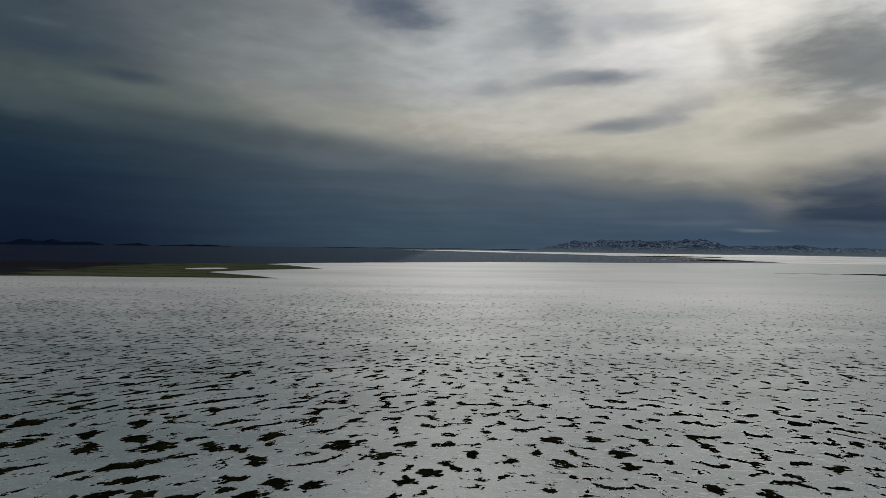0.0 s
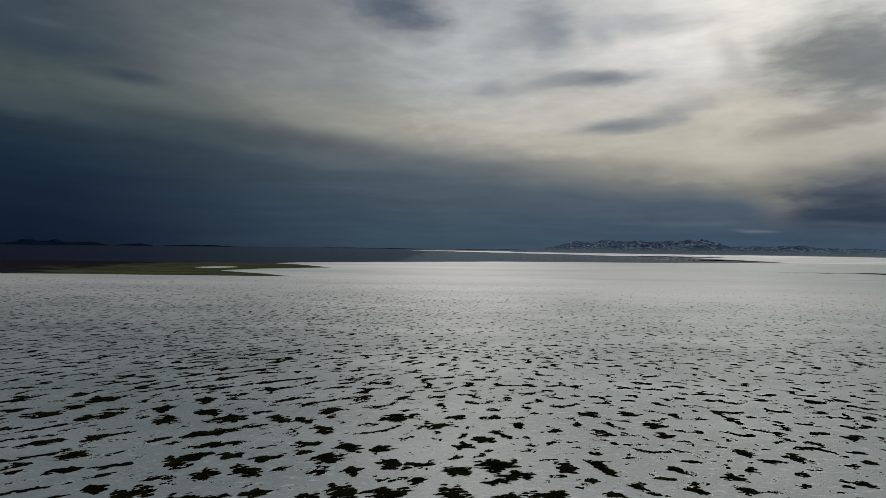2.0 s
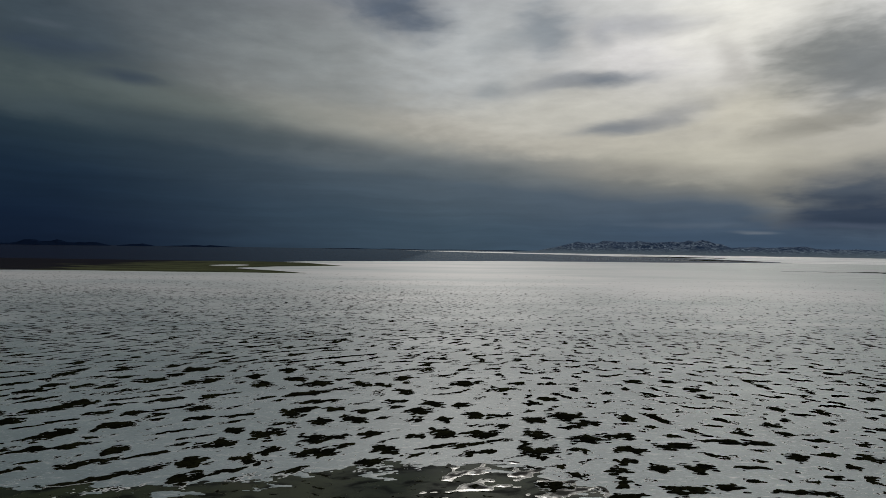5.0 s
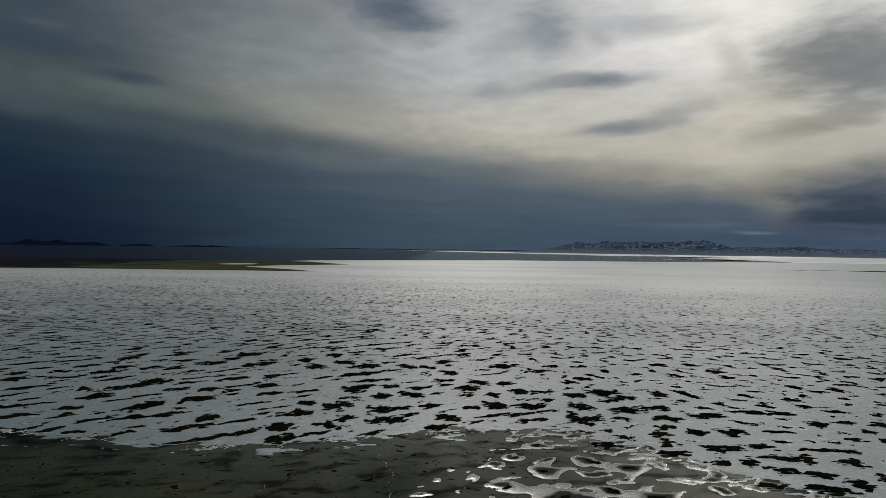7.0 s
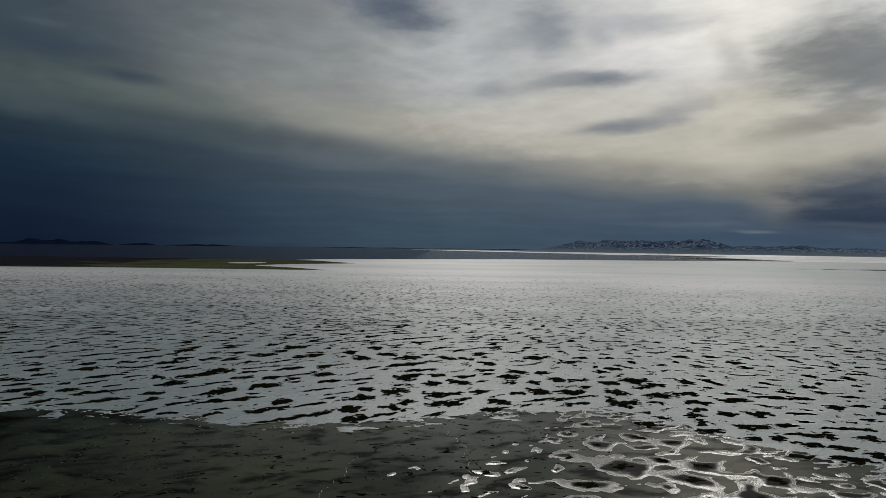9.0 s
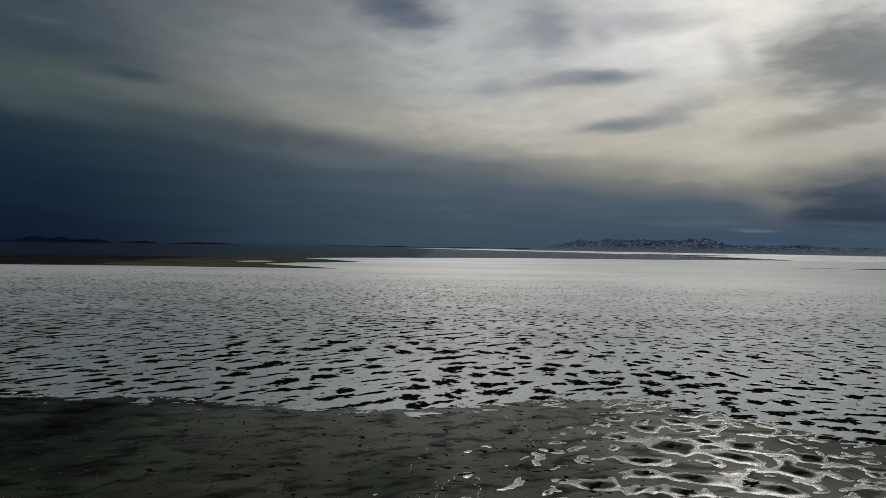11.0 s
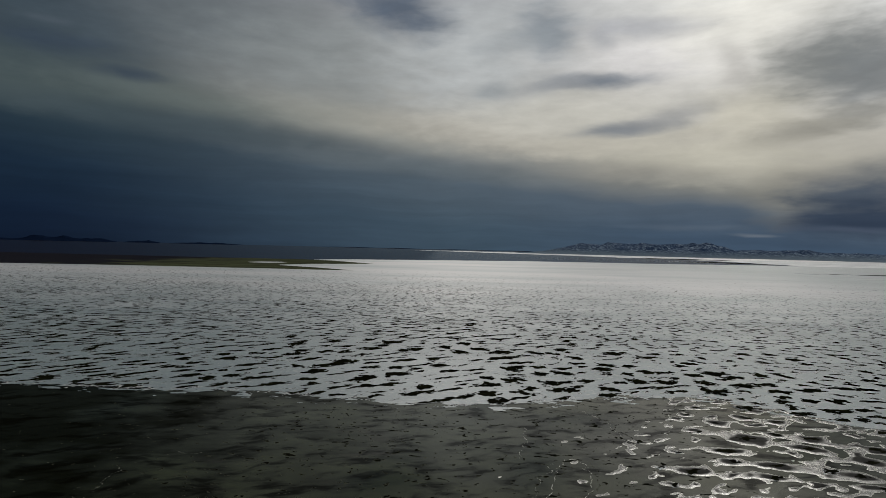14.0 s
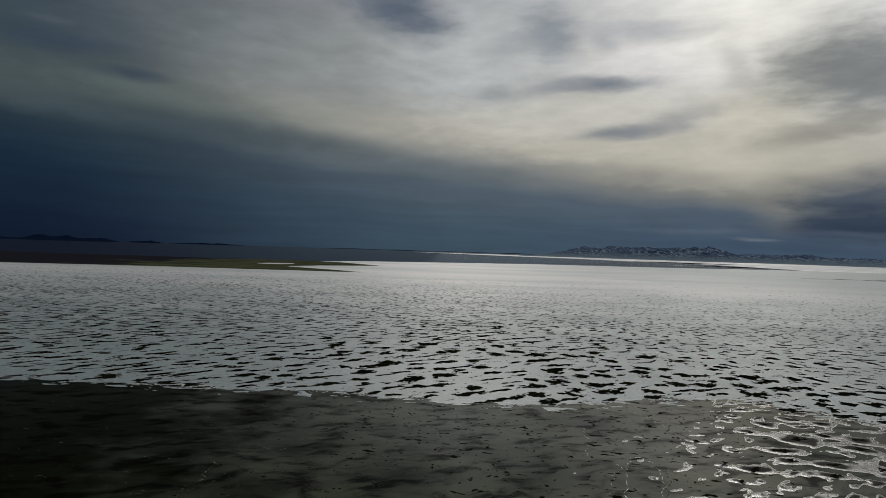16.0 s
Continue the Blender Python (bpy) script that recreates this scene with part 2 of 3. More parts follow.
def crest_mud(n, i, p):
    _, _, z = n.split(p)
    fine = n.noise(p, 4.0, 5, 0.6)["Fac"]
    c = n.mix(srgb(9, 10, 7), srgb(22, 22, 15), n.span(fine, 0.35, 0.65))
    n.put(i["Base Color"], n.mix(srgb(84, 85, 74), c, n.span(z, 0.002, 0.010)))
    n.put(i["Roughness"], 0.9)
    n.put(i["Specular IOR Level"], 0.0)


def crest_phase(n, x, y):
    """The same lines as phase() below."""
    off = n.math("ADD", x, 5.0)
    bow = n.math("MULTIPLY", n.math("SQRT", n.math("ADD", n.math("MULTIPLY", off, off), 324.0)), 0.44)
    return n.math("ADD", y, n.math("SUBTRACT", bow, n.math("MULTIPLY", off, 0.26)))


def water(n, i, p):
    x, y, _ = n.split(p)
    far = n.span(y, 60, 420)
    along = n.xyz(x, crest_phase(n, x, y))
    drift = n.vec("ADD", n.mix(p, along, 0.35), n.vec("SCALE", n.noise(p, 0.18, 2)["Color"], scale=4.0))
    broad = n.noise(n.vec("MULTIPLY", p, (0.10, 0.16, 0)), 1.0, 4)["Fac"]
    marks = n.noise(n.vec("MULTIPLY", drift, (0.26, 0.5, 0)), 1.0, 5, 0.58)["Fac"]
    sunk = n.span(marks, 0.45, 0.64, smooth=True)          # drowned mounds
    film = n.noise(n.vec("MULTIPLY", drift, (0.12, 0.25, 0)), 1.0, 5, 0.6)["Fac"]
    clear = n.span(n.math("ADD", x, n.span(broad, 0.3, 0.7, -14, 14)), -48, -86, smooth=True)      # West water darkened in colour and gloss to stand for its dim reflections
    c = n.mix(srgb(31, 35, 9), srgb(45, 49, 19), n.span(broad, 0.35, 0.65))
    rust = n.noise(n.vec("MULTIPLY", p, (0.16, 0.3, 0)), 1.0, 3)["Fac"]
    c = n.mix(c, srgb(40, 31, 16), n.span(rust, 0.6, 0.74, 0, 0.6))
    c = n.mix(n.mix(c, srgb(11, 12, 4), n.math("MULTIPLY", clear, 0.92)), srgb(9, 9, 4), n.math("MULTIPLY", sunk, 0.9))
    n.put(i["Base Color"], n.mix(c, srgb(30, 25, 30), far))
    n.put(i["Roughness"], n.math("ADD", n.span(far, 0, 1, 0.07, 0.12), n.span(film, 0.45, 0.65, 0, 0.06)))
    n.put(i["IOR"], 1.33)
    gloss = n.math("MULTIPLY", n.span(sunk, 0, 1, 0.31, 0.04), n.span(clear, 0, 1, 1.0, 0.04))
    n.put(i["Specular IOR Level"], n.math("MULTIPLY", gloss, n.span(far, 0, 1, 1.0, 0.8)))
    n.put(i["Specular Tint"], n.mix((1.0, 1.0, 0.8, 1.0), (1.0, 1.0, 1.0, 1.0), far))
    bump(n, i, n.noise(n.vec("MULTIPLY", p, (0.5, 0.9, 0)), 1.0, 3)["Fac"], 0.04, 0.2)


def grass_mud(n, i, p):
    x, y, _ = n.split(p)
    a = n.noise(n.vec("MULTIPLY", p, (0.02, 0.05, 0)), 1.0, 5)["Fac"]
    tufts = n.noise(n.vec("MULTIPLY", p, (0.12, 0.3, 0)), 1.0, 5, 0.65)["Fac"]
    green = n.mix(srgb(54, 57, 44), srgb(80, 84, 62), n.span(a, 0.35, 0.65))
    green = n.mix(green, srgb(38, 40, 32), n.span(tufts, 0.5, 0.68, 0, 0.7))
    bare = n.span(n.math("ADD", x, n.span(a, 0.3, 0.7, -60, 60)), -285, -350, smooth=True)      # bare mud farther west
    n.put(i["Base Color"], n.mix(green, srgb(34, 34, 40), bare))
    n.put(i["Roughness"], 0.85)
    bump(n, i, n.noise(p, 0.5, 5)["Fac"], 0.6, 0.3)
    n.put(i["Specular IOR Level"], 0.0)


def far_rock(n, i, p):
    x, y, z = n.split(p)
    gully = n.noise(n.vec("MULTIPLY", p, (0.09, 0.03, 0.07)), 1.0, 4, 0.7, 0.5)["Fac"]
    broad = n.noise(n.vec("MULTIPLY", p, (0.008, 0.008, 0.02)), 1.0, 3)["Fac"]
    # Haze is painted in: bluish slopes, and a pale foot fading with height.
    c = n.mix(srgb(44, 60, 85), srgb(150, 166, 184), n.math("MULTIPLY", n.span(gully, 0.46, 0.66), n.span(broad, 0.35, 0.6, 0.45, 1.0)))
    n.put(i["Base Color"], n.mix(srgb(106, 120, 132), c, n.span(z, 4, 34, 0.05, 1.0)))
    n.put(i["Roughness"], 0.9)
    n.put(i["Specular IOR Level"], 0.0)


def far_dark(n, i, p):
    a = n.noise(p, 0.01, 4)["Fac"]
    # Haze of the distance painted in as a dark blue base colour.
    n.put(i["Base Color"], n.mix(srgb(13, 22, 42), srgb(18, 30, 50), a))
    n.put(i["Roughness"], 0.95)
    n.put(i["Specular IOR Level"], 0.0)


GLARE = material("glare_white", glare_white)
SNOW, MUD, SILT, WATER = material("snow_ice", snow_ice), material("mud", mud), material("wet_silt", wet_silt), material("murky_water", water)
CREST = material("crest_mud", crest_mud)
GRASS, ROCK, DARK = material("grassy_mud", grass_mud), material("snowy_hillside", far_rock), material("far_shore", far_dark)


# ---- noise on arrays ----
def lattice(ix, iy, seed):
    h = (ix.astype(np.int64) * 374761393 + iy.astype(np.int64) * 668265263 + seed * 974711) & 0xFFFFFFFF
    h = ((h ^ (h >> 13)) * 1274126177) & 0xFFFFFFFF
    return ((h ^ (h >> 16)) & 0xFFFF) / 65535.0


def gnoise(x, y, seed=0):
    """Gradient noise, about -0.7 to 0.7."""
    x0, y0 = np.floor(x), np.floor(y)
    fx, fy = x - x0, y - y0
    u, v = fx * fx * fx * (fx * (fx * 6 - 15) + 10), fy * fy * fy * (fy * (fy * 6 - 15) + 10)

    def corner(dx, dy):
        a = lattice(x0 + dx, y0 + dy, seed) * 2 * np.pi
        return np.cos(a) * (fx - dx) + np.sin(a) * (fy - dy)

    low = corner(0, 0) * (1 - u) + corner(1, 0) * u
    high = corner(0, 1) * (1 - u) + corner(1, 1) * u
    return low * (1 - v) + high * v


def fbm(x, y, octaves, gain=0.5, seed=0):
    total = 0
    for k in range(octaves):
        total = total + gain ** k * gnoise(x * 2 ** k + 17.3 * k, y * 2 ** k - 9.1 * k, seed + k)
    return total


# ---- the lie of the flat ----
SHORE_X = [-260, -140, -117, -92, -72, -58, -44, -37, -27, -17, -8, -3, 1.5, 5, 11, 30, 80]
SHORE_Y = [46, 41, 40, 38, 38, 34.5, 33, 34.5, 37.5, 40, 39.5, 34.5, 30, 27, 22, 10, -20]


def shore(x):
    return np.interp(x, SHORE_X, SHORE_Y)


def phase(x, y):
    """Constant along the crests of the mounds, which fan out round the bay."""
    return y + 0.44 * np.sqrt((x + 5) ** 2 + 324) - 0.26 * (x + 5)


def mound_noise(x, y):
    """Height of the mud mounds before the flat is flooded; about 0 on average."""
    wx = x + 1.1 * gnoise(x / 6, y / 5, 40)
    wy = phase(x, y) + 1.0 * gnoise(x / 7, y / 4, 41)
    lean = np.clip((-x - 5) / 40, 0, 1)          # longer crests towards the west
    away = np.clip((y - 80) / 120, 0, 1)         # smaller mounds farther out
    a = (1 - 0.6 * away) * gnoise(wx / (2.5 + 1.0 * lean), wy / 2.1, 1)
    b = (1 + 1.3 * away) * gnoise(wx / 1.4, wy / 1.0, 2)
    c = gnoise(wx / 0.6, wy / 0.45, 3)
    d = gnoise(x / 0.26, wy / 0.22, 4)
    return a + 0.42 * b + 0.34 * c + 0.3 * d


def mound_bar(x, y):
    """The level that a mound must pass to show above the ice."""
    bar = np.interp(y, [30, 60, 110, 200, 300, 420], [0.13, 0.15, 0.18, 0.25, 0.32, 0.46])
    return bar + 0.09 * gnoise(x / 35, y / 28, 9) + 0.0003 * np.clip(x, 0, 120) - 0.05 * np.clip((-x - 2) / 30, 0, 1)


ICE_TOP = 0.035


def sheet_mesh(name, xs, ys, z, keep):
    """A mesh of the grid cells that keep marks, with heights z[row, column]."""
    rows, cols = np.nonzero(keep)
    w = len(xs)
    quads = np.stack([rows * w + cols, rows * w + cols + 1, (rows + 1) * w + cols + 1, (rows + 1) * w + cols], 1)
    used, inverse = np.unique(quads, return_inverse=True)
    verts = np.stack([xs[used % w], ys[used // w], z.ravel()[used]], 1)
    return verts, inverse.reshape(-1, 4)


def mesh_object(name, verts, quads, mat, smooth=True, origin=None, parent=None):
    me = bpy.data.meshes.new(name)
    o = np.zeros(3) if origin is None else np.array(origin, float)
    me.vertices.add(len(verts))
    me.vertices.foreach_set("co", (verts - o).astype(np.float32).ravel())
    me.loops.add(quads.size)
    me.loops.foreach_set("vertex_index", quads.astype(np.int32).ravel())
    me.polygons.add(len(quads))
    me.polygons.foreach_set("loop_start", np.arange(0, quads.size, 4, dtype=np.int32))
    me.polygons.foreach_set("use_smooth", np.full(len(quads), smooth))
    me.update(calc_edges=True)
    me.validate()
    me.materials.append(mat)
    ob = new(name, me)
    ob.location = o
    ob.parent = parent
    return ob


def pieces(quads):
    """The number of the connected piece that each face belongs to."""
    _, flat = np.unique(quads, return_inverse=True)
    corner = flat.reshape(-1, 4)
    mark = np.arange(corner.max() + 1)
    while True:
        least = mark[corner].min(1)
        fresh = mark.copy()
        np.minimum.at(fresh, corner.ravel(), np.repeat(least, 4))
        fresh = fresh[fresh]
        if (fresh == mark).all():
            break
        mark = fresh
    return np.unique(mark[corner[:, 0]], return_inverse=True)[1]


def split_off(ob, name, mat, low, high, label):
    """Moves the faces of a thing that lie between two heights into a part of its own."""
    me = ob.data
    co = np.empty(len(me.vertices) * 3, np.float32)
    me.vertices.foreach_get("co", co)
    co = co.reshape(-1, 3).astype(float)
    quads = np.empty(len(me.loops), np.int32)
    me.loops.foreach_get("vertex_index", quads)
    quads = quads.reshape(-1, 4)
    mid = co[quads, 2].mean(1) + ob.location.z
    chosen = (mid > low) & (mid < high)
    if chosen.any() and not chosen.all():         # the thing itself stays in one piece
        rest = np.flatnonzero(~chosen)
        names = pieces(quads[rest])
        chosen[rest[names != np.bincount(names).argmax()]] = True
    if not chosen.any() or chosen.all():
        return None
    made = []
    for part_quads in (quads[~chosen], quads[chosen]):
        used, inverse = np.unique(part_quads, return_inverse=True)
        made.append((co[used], inverse.reshape(-1, 4)))
    rest = mesh_object(ob.name, *made[0], me.materials[0])
    ob.data = rest.data
    bpy.data.objects.remove(rest)
    return tagged(mesh_object(name, *made[1], mat, parent=ob), label)


def cells(v):
    """The highest corner of each grid cell."""
    return np.maximum(np.maximum(v[:-1, :-1], v[1:, :-1]), np.maximum(v[:-1, 1:], v[1:, 1:]))


def label_cells(keep):
    """Numbers the connected groups of marked cells."""
    marks = np.zeros(keep.shape, np.int32)
    h, w = keep.shape
    count = 0
    for r, c in zip(*np.nonzero(keep)):
        if marks[r, c]:
            continue
        count += 1
        marks[r, c] = count
        stack = [(r, c)]
        while stack:
            a, b = stack.pop()
            for i, j in ((a + 1, b), (a - 1, b), (a, b + 1), (a, b - 1)):
                if 0 <= i < h and 0 <= j < w and keep[i, j] and not marks[i, j]:
                    marks[i, j] = count
                    stack.append((i, j))
    return marks, count


def split_pieces(xs, ys, z, keep, limit, least, inside):
    """The largest pieces of a sheet as meshes of their own, and the rest."""
    marks, count = label_cells(keep)
    size = np.bincount(marks.ravel(), minlength=count + 1)
    rows, cols = np.nonzero(marks)
    order = np.argsort(marks[rows, cols], kind="stable")
    rows, cols = rows[order], cols[order]
    ends = np.cumsum(size[1:])
    single, rest = [], keep.copy()
    for k in np.argsort(-size[1:]):
        if len(single) == limit or size[k + 1] < least:
            break
        a = ends[k] - size[k + 1]
        r, c = rows[a:ends[k]], cols[a:ends[k]]
        if not inside(xs[c].mean(), ys[r].mean(), size[k + 1]):
            continue
        one = np.zeros_like(keep)
        one[r, c] = True
        rest[r, c] = False
        single.append(sheet_mesh("piece", xs, ys, z, one))
    return single, sheet_mesh("piece", xs, ys, z, rest)


# ---- water and ground ----
def big_sheet(name, z, mat, reach=4950):
    xs = np.concatenate([-np.geomspace(reach, 60, 24), np.linspace(-50, 50, 11), np.geomspace(60, reach, 24)])
    verts, quads = sheet_mesh(name, xs, xs, np.full((len(xs), len(xs)), z), np.ones((len(xs) - 1, len(xs) - 1), bool))
    return mesh_object(name, verts, quads, mat)


tagged(big_sheet("ground", -0.6, MUD), "dark mud bed beneath the shallow water", "ground", kind="structure")
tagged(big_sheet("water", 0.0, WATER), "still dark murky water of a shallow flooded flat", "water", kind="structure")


# ---- ice ----
def ice_near():
    """The rim of the ice sheet, with torn edges and loose floes."""
    xs, ys = np.arange(-180, 100, 0.3), np.arange(-30, 52.01, 0.2)
    x, y = np.meshgrid(xs, ys)
    gap = y - shore(x) + 2.4 * fbm(x / 5 - 0.15 * y, y / 2.4, 5, 0.62, 20)
    floe = np.exp(-((gap + 1.5) / 1.6) ** 2) * 5.5 * (fbm(x / 4.0 + 0.1 * y, y / 1.5, 5, 0.6, 30) - 0.22) - 0.4
    gap = np.maximum(gap, floe)
    z = np.clip(gap * 0.06, -0.06, ICE_TOP) + 0.004 * gnoise(x / 1.2, y / 0.9, 31) * (gap > 0.3)
    return split_pieces(xs, ys, z, cells(z) > -0.02, 150, 1, lambda x, y, size: size < 20000)


def far_gap(x, y):
    """Positive on the wide ice sheet."""
    edge = np.interp(x, [-1200, -440, -300, -235, -200, -105, 89, 364, 480, 600, 3000], [330, 430, 540, 650, 760, 834, 952, 1008, 1060, 1120, 1300])
    gap = (edge - y) * 0.02 + 0.25 * fbm(x / 60, y / 18, 3, 0.5, 50)
    ratio = x / y + 0.02 * gnoise(x / 300, y / 120, 52)
    inner = np.interp(ratio, [-0.12, -0.02, 0.075, 0.22, 0.29, 0.38, 0.44, 0.51, 0.6], [3500, 3100, 2560, 2150, 1880, 1780, 1560, 1370, 1100])
    field = np.minimum(y - inner, 3350 - y) * 0.02 + 0.8 * fbm(x / 160, y / 60, 3, 0.5, 53)
    rim = np.minimum(gap - 0.04, 0.55 - gap + 0.3 * gnoise(x / 120, y / 40, 54))
    return gap, np.maximum(field, np.where(x > -190, rim, -1))


def ice_far(kind, top):
    parts, base = [], 0
    for xs, ys in ((np.arange(-900, 900.1, 9), np.arange(52, 1100, 4)), (np.arange(-1500, 5000, 28), np.arange(1096, 3500, 14))):
        x, y = np.meshgrid(xs, ys)
        z = np.clip(far_gap(x, y)[kind] * 0.1, -0.1, top)
        v, q = sheet_mesh("ice", xs, ys, z, cells(z) > -0.02)
        parts.append((v, q + base))
        base += len(v)
    return np.concatenate([p[0] for p in parts]), np.concatenate([p[1] for p in parts])


(floes, near_ice), far_ice = ice_near(), ice_far(0, ICE_TOP)
for v, q in floes:
    floe = mesh_object("ice_floe", v, q, SNOW, origin=(v[:, 0].mean(), v[:, 1].mean(), 0))
    tagged(floe, "thin pale ice floe afloat off the ice edge", "ice floe", "floes along the ice edge")
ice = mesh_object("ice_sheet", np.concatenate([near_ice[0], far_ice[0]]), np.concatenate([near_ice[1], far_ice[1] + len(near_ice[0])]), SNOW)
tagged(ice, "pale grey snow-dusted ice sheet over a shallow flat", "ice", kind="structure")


glare_field = mesh_object("glare_field", *ice_far(1, ICE_TOP + 0.05), GLARE)
tagged(glare_field, "far ice below the hills with its glare painted white", "snow", kind="structure")


# ---- mud mounds ----
# Silt banks: place, half-length and half-depth (metres)
BANKS = [
    (-12.8, 34.4, 1.7, 1.3), (-15.4, 31.0, 1.5, 1.2), (-13.3, 27.7, 1.8, 1.8), (-16.8, 24.1, 1.7, 1.6),
    (-8.4, 30.1, 1.7, 1.4), (-12.7, 21.9, 3.0, 2.6), (-16.8, 17.8, 2.9, 1.9), (-17.4, 14.7, 2.2, 1.3),
    (-25.2, 12.7, 2.3, 1.6), (-22.5, 11.9, 2.5, 1.7), (-5.4, 28.7, 2.0, 1.4), (-8.3, 23.6, 1.9, 1.2),
    (-5.3, 22.3, 2.1, 1.5), (-7.5, 19.1, 2.4, 1.8), (-0.3, 19.1, 2.2, 1.7), (-9.5, 12.6, 3.0, 2.4),
    (-13.6, 13.8, 2.4, 1.4), (-15.6, 10.9, 2.0, 1.2), (-7.2, 11.6, 2.1, 1.7), (-3.7, 15.4, 2.2, 1.5),
    (-25.6, 8.5, 1.7, 0.9), (-7.3, 8.6, 2.0, 0.8), (-22.0, 17.2, 1.6, 0.9), (-24.8, 20.1, 1.5, 1.0),
]


def wet_flat():
    """Low drowned mounds whose rims of silt just clear the open water, the higher ones with a dark crown."""
    xs, ys = np.arange(-84, 48, 0.13), np.arange(-4, 46, 0.11)
    x, y = np.meshgrid(xs, ys)
    wx = x + 1.4 * gnoise(x / 5, y / 4, 13) + 0.25 * gnoise(x / 0.8, y / 0.6, 34)
    wy = phase(x, y) + 1.1 * gnoise(x / 4, y / 2.6, 11) + 0.25 * gnoise(x / 0.7, y / 0.6, 36)
    n = 0.62 * gnoise(wx / 2.3, wy / 1.7, 14) + 0.36 * gnoise(wx / 1.3 + 7, wy / 0.9, 15) + 0.05 * gnoise(wx / 0.5, wy / 0.4, 16)
    for bx, by, half, deep in BANKS:
        c0, c1 = np.searchsorted(xs, (bx - 1.8 * half, bx + 1.8 * half))
        r0, r1 = np.searchsorted(ys, (by - 2 * deep, by + 2 * deep))
        u, v = x[r0:r1, c0:c1] - bx, y[r0:r1, c0:c1] - by
        u = u + 1.2 * gnoise(u / 2.6 + bx, v / 1.6, 23)
        v = v + 0.7 * gnoise(u / 2.8 + by, v / 1.8 + 4, 25)
        r = np.hypot(u / half, (v + 0.2 * u) / deep)
        part = n[r0:r1, c0:c1]
        share = np.clip(1.7 - r, 0, 1)
        part += share * (0.42 * (1 - r) + 0.04 - 0.75 * part)
    side = x - 0.36 * (y - 4)
    patch = gnoise(x / 7, y / 5, 39)
    bar = np.interp(side, [-56, -44, -36, -31, -25, -18], [0.75, 0.5, 0.30, 0.20, 0.11, 0.04]) - 0.14 * patch
    bar = bar + 0.5 * np.clip((y - 22) / 8, 0, 1) * np.clip((-side - 27) / 8, 0, 1)
    slope = np.hypot(np.gradient(n, 0.11, axis=0), np.gradient(n, 0.13, axis=1)) + 0.15
    inside = (n - bar) / slope                     # metres from the waterline, about
    crown = np.clip((n - bar) - 0.05, 0, 1)
    z = np.where(inside > 0, 0.018 * (1 - np.exp(-inside / 0.10)) + 0.16 * crown, inside * 0.05)
    z = np.minimum(z, 0.11)
    z = z - np.clip((y - shore(x) - 1.5) * 0.06, 0, 1)
    return split_pieces(xs, ys, z, cells(z) > -0.004, 200, 30, lambda x, y, size: True)


def crests():
    """Thin broken crests of dark mud that just clear the water farther west."""
    xs, ys = np.arange(-110, 0, 0.11), np.arange(-4, 40, 0.09)
    x, y = np.meshgrid(xs, ys)
    bx, by = x + 1.6 * gnoise(x / 3.2, y / 2.4, 18), y + 1.2 * gnoise(x / 2.8, y / 2.2, 27)
    web = np.abs(gnoise((bx + 0.25 * by) / 3.1, by / 4.4, 19))       # lines that wander towards the deep water
    dash = np.abs(gnoise(bx / 3.0, phase(bx, by) / 2.4, 28))
    broken = gnoise(x / 1.7, (y + 0.15 * x) / 0.5, 21) + 0.5 * gnoise(x / 0.6, y / 0.2, 22) + 0.3 * gnoise(x / 0.2, y / 0.12, 29)
    line = np.minimum(np.maximum(0.055 - web, 0.05 - dash) * 1.6, 0.3 * (broken - 0.24))
    line = line - 0.06 * np.clip((-62 - x) / 22, 0, 1) - 0.3 * np.clip((x + 22 - 0.36 * (y - 4)) / 16, 0, 1)
    z = np.clip(line * 0.6, -0.2, 0.07) - np.clip((y - shore(x) + 0.5) * 0.2, 0, 1)
    return split_pieces(xs, ys, z, cells(z) > -0.004, 110, 10, lambda x, y, size: True)


banks, (v, q) = wet_flat()
placed = []
for bv, bq in banks:
    bank = mesh_object("silt_bank", bv, bq, SILT, origin=(bv[:, 0].mean(), bv[:, 1].mean(), 0))
    tagged(bank, "pale wet rim of a drowned silt bank in dark water", "silt bank", "silt banks in the open water")
    placed.append((bank, bv))
    split_off(bank, "rim", SILT, -1, 0.008, "thin pale rim at the waterline")
    split_off(bank, "mud_crown", SILT, 0.04, 1, "dark mud crown")
tagged(mesh_object("silt_flecks", v, q, SILT), "small pale-rimmed silt flecks in still water", "silt", kind="stuff")
ridges, (v, q) = crests()
for rv, rq in ridges:
    crest = mesh_object("mud_crest", rv, rq, CREST, origin=(rv[:, 0].mean(), rv[:, 1].mean(), 0))
    tagged(crest, "thin dark mud crest just breaking still water", "mud crest", "mud crests in the open water")
tagged(mesh_object("mud_flecks", v, q, CREST), "tiny dark mud flecks in still water", "mud", kind="stuff")


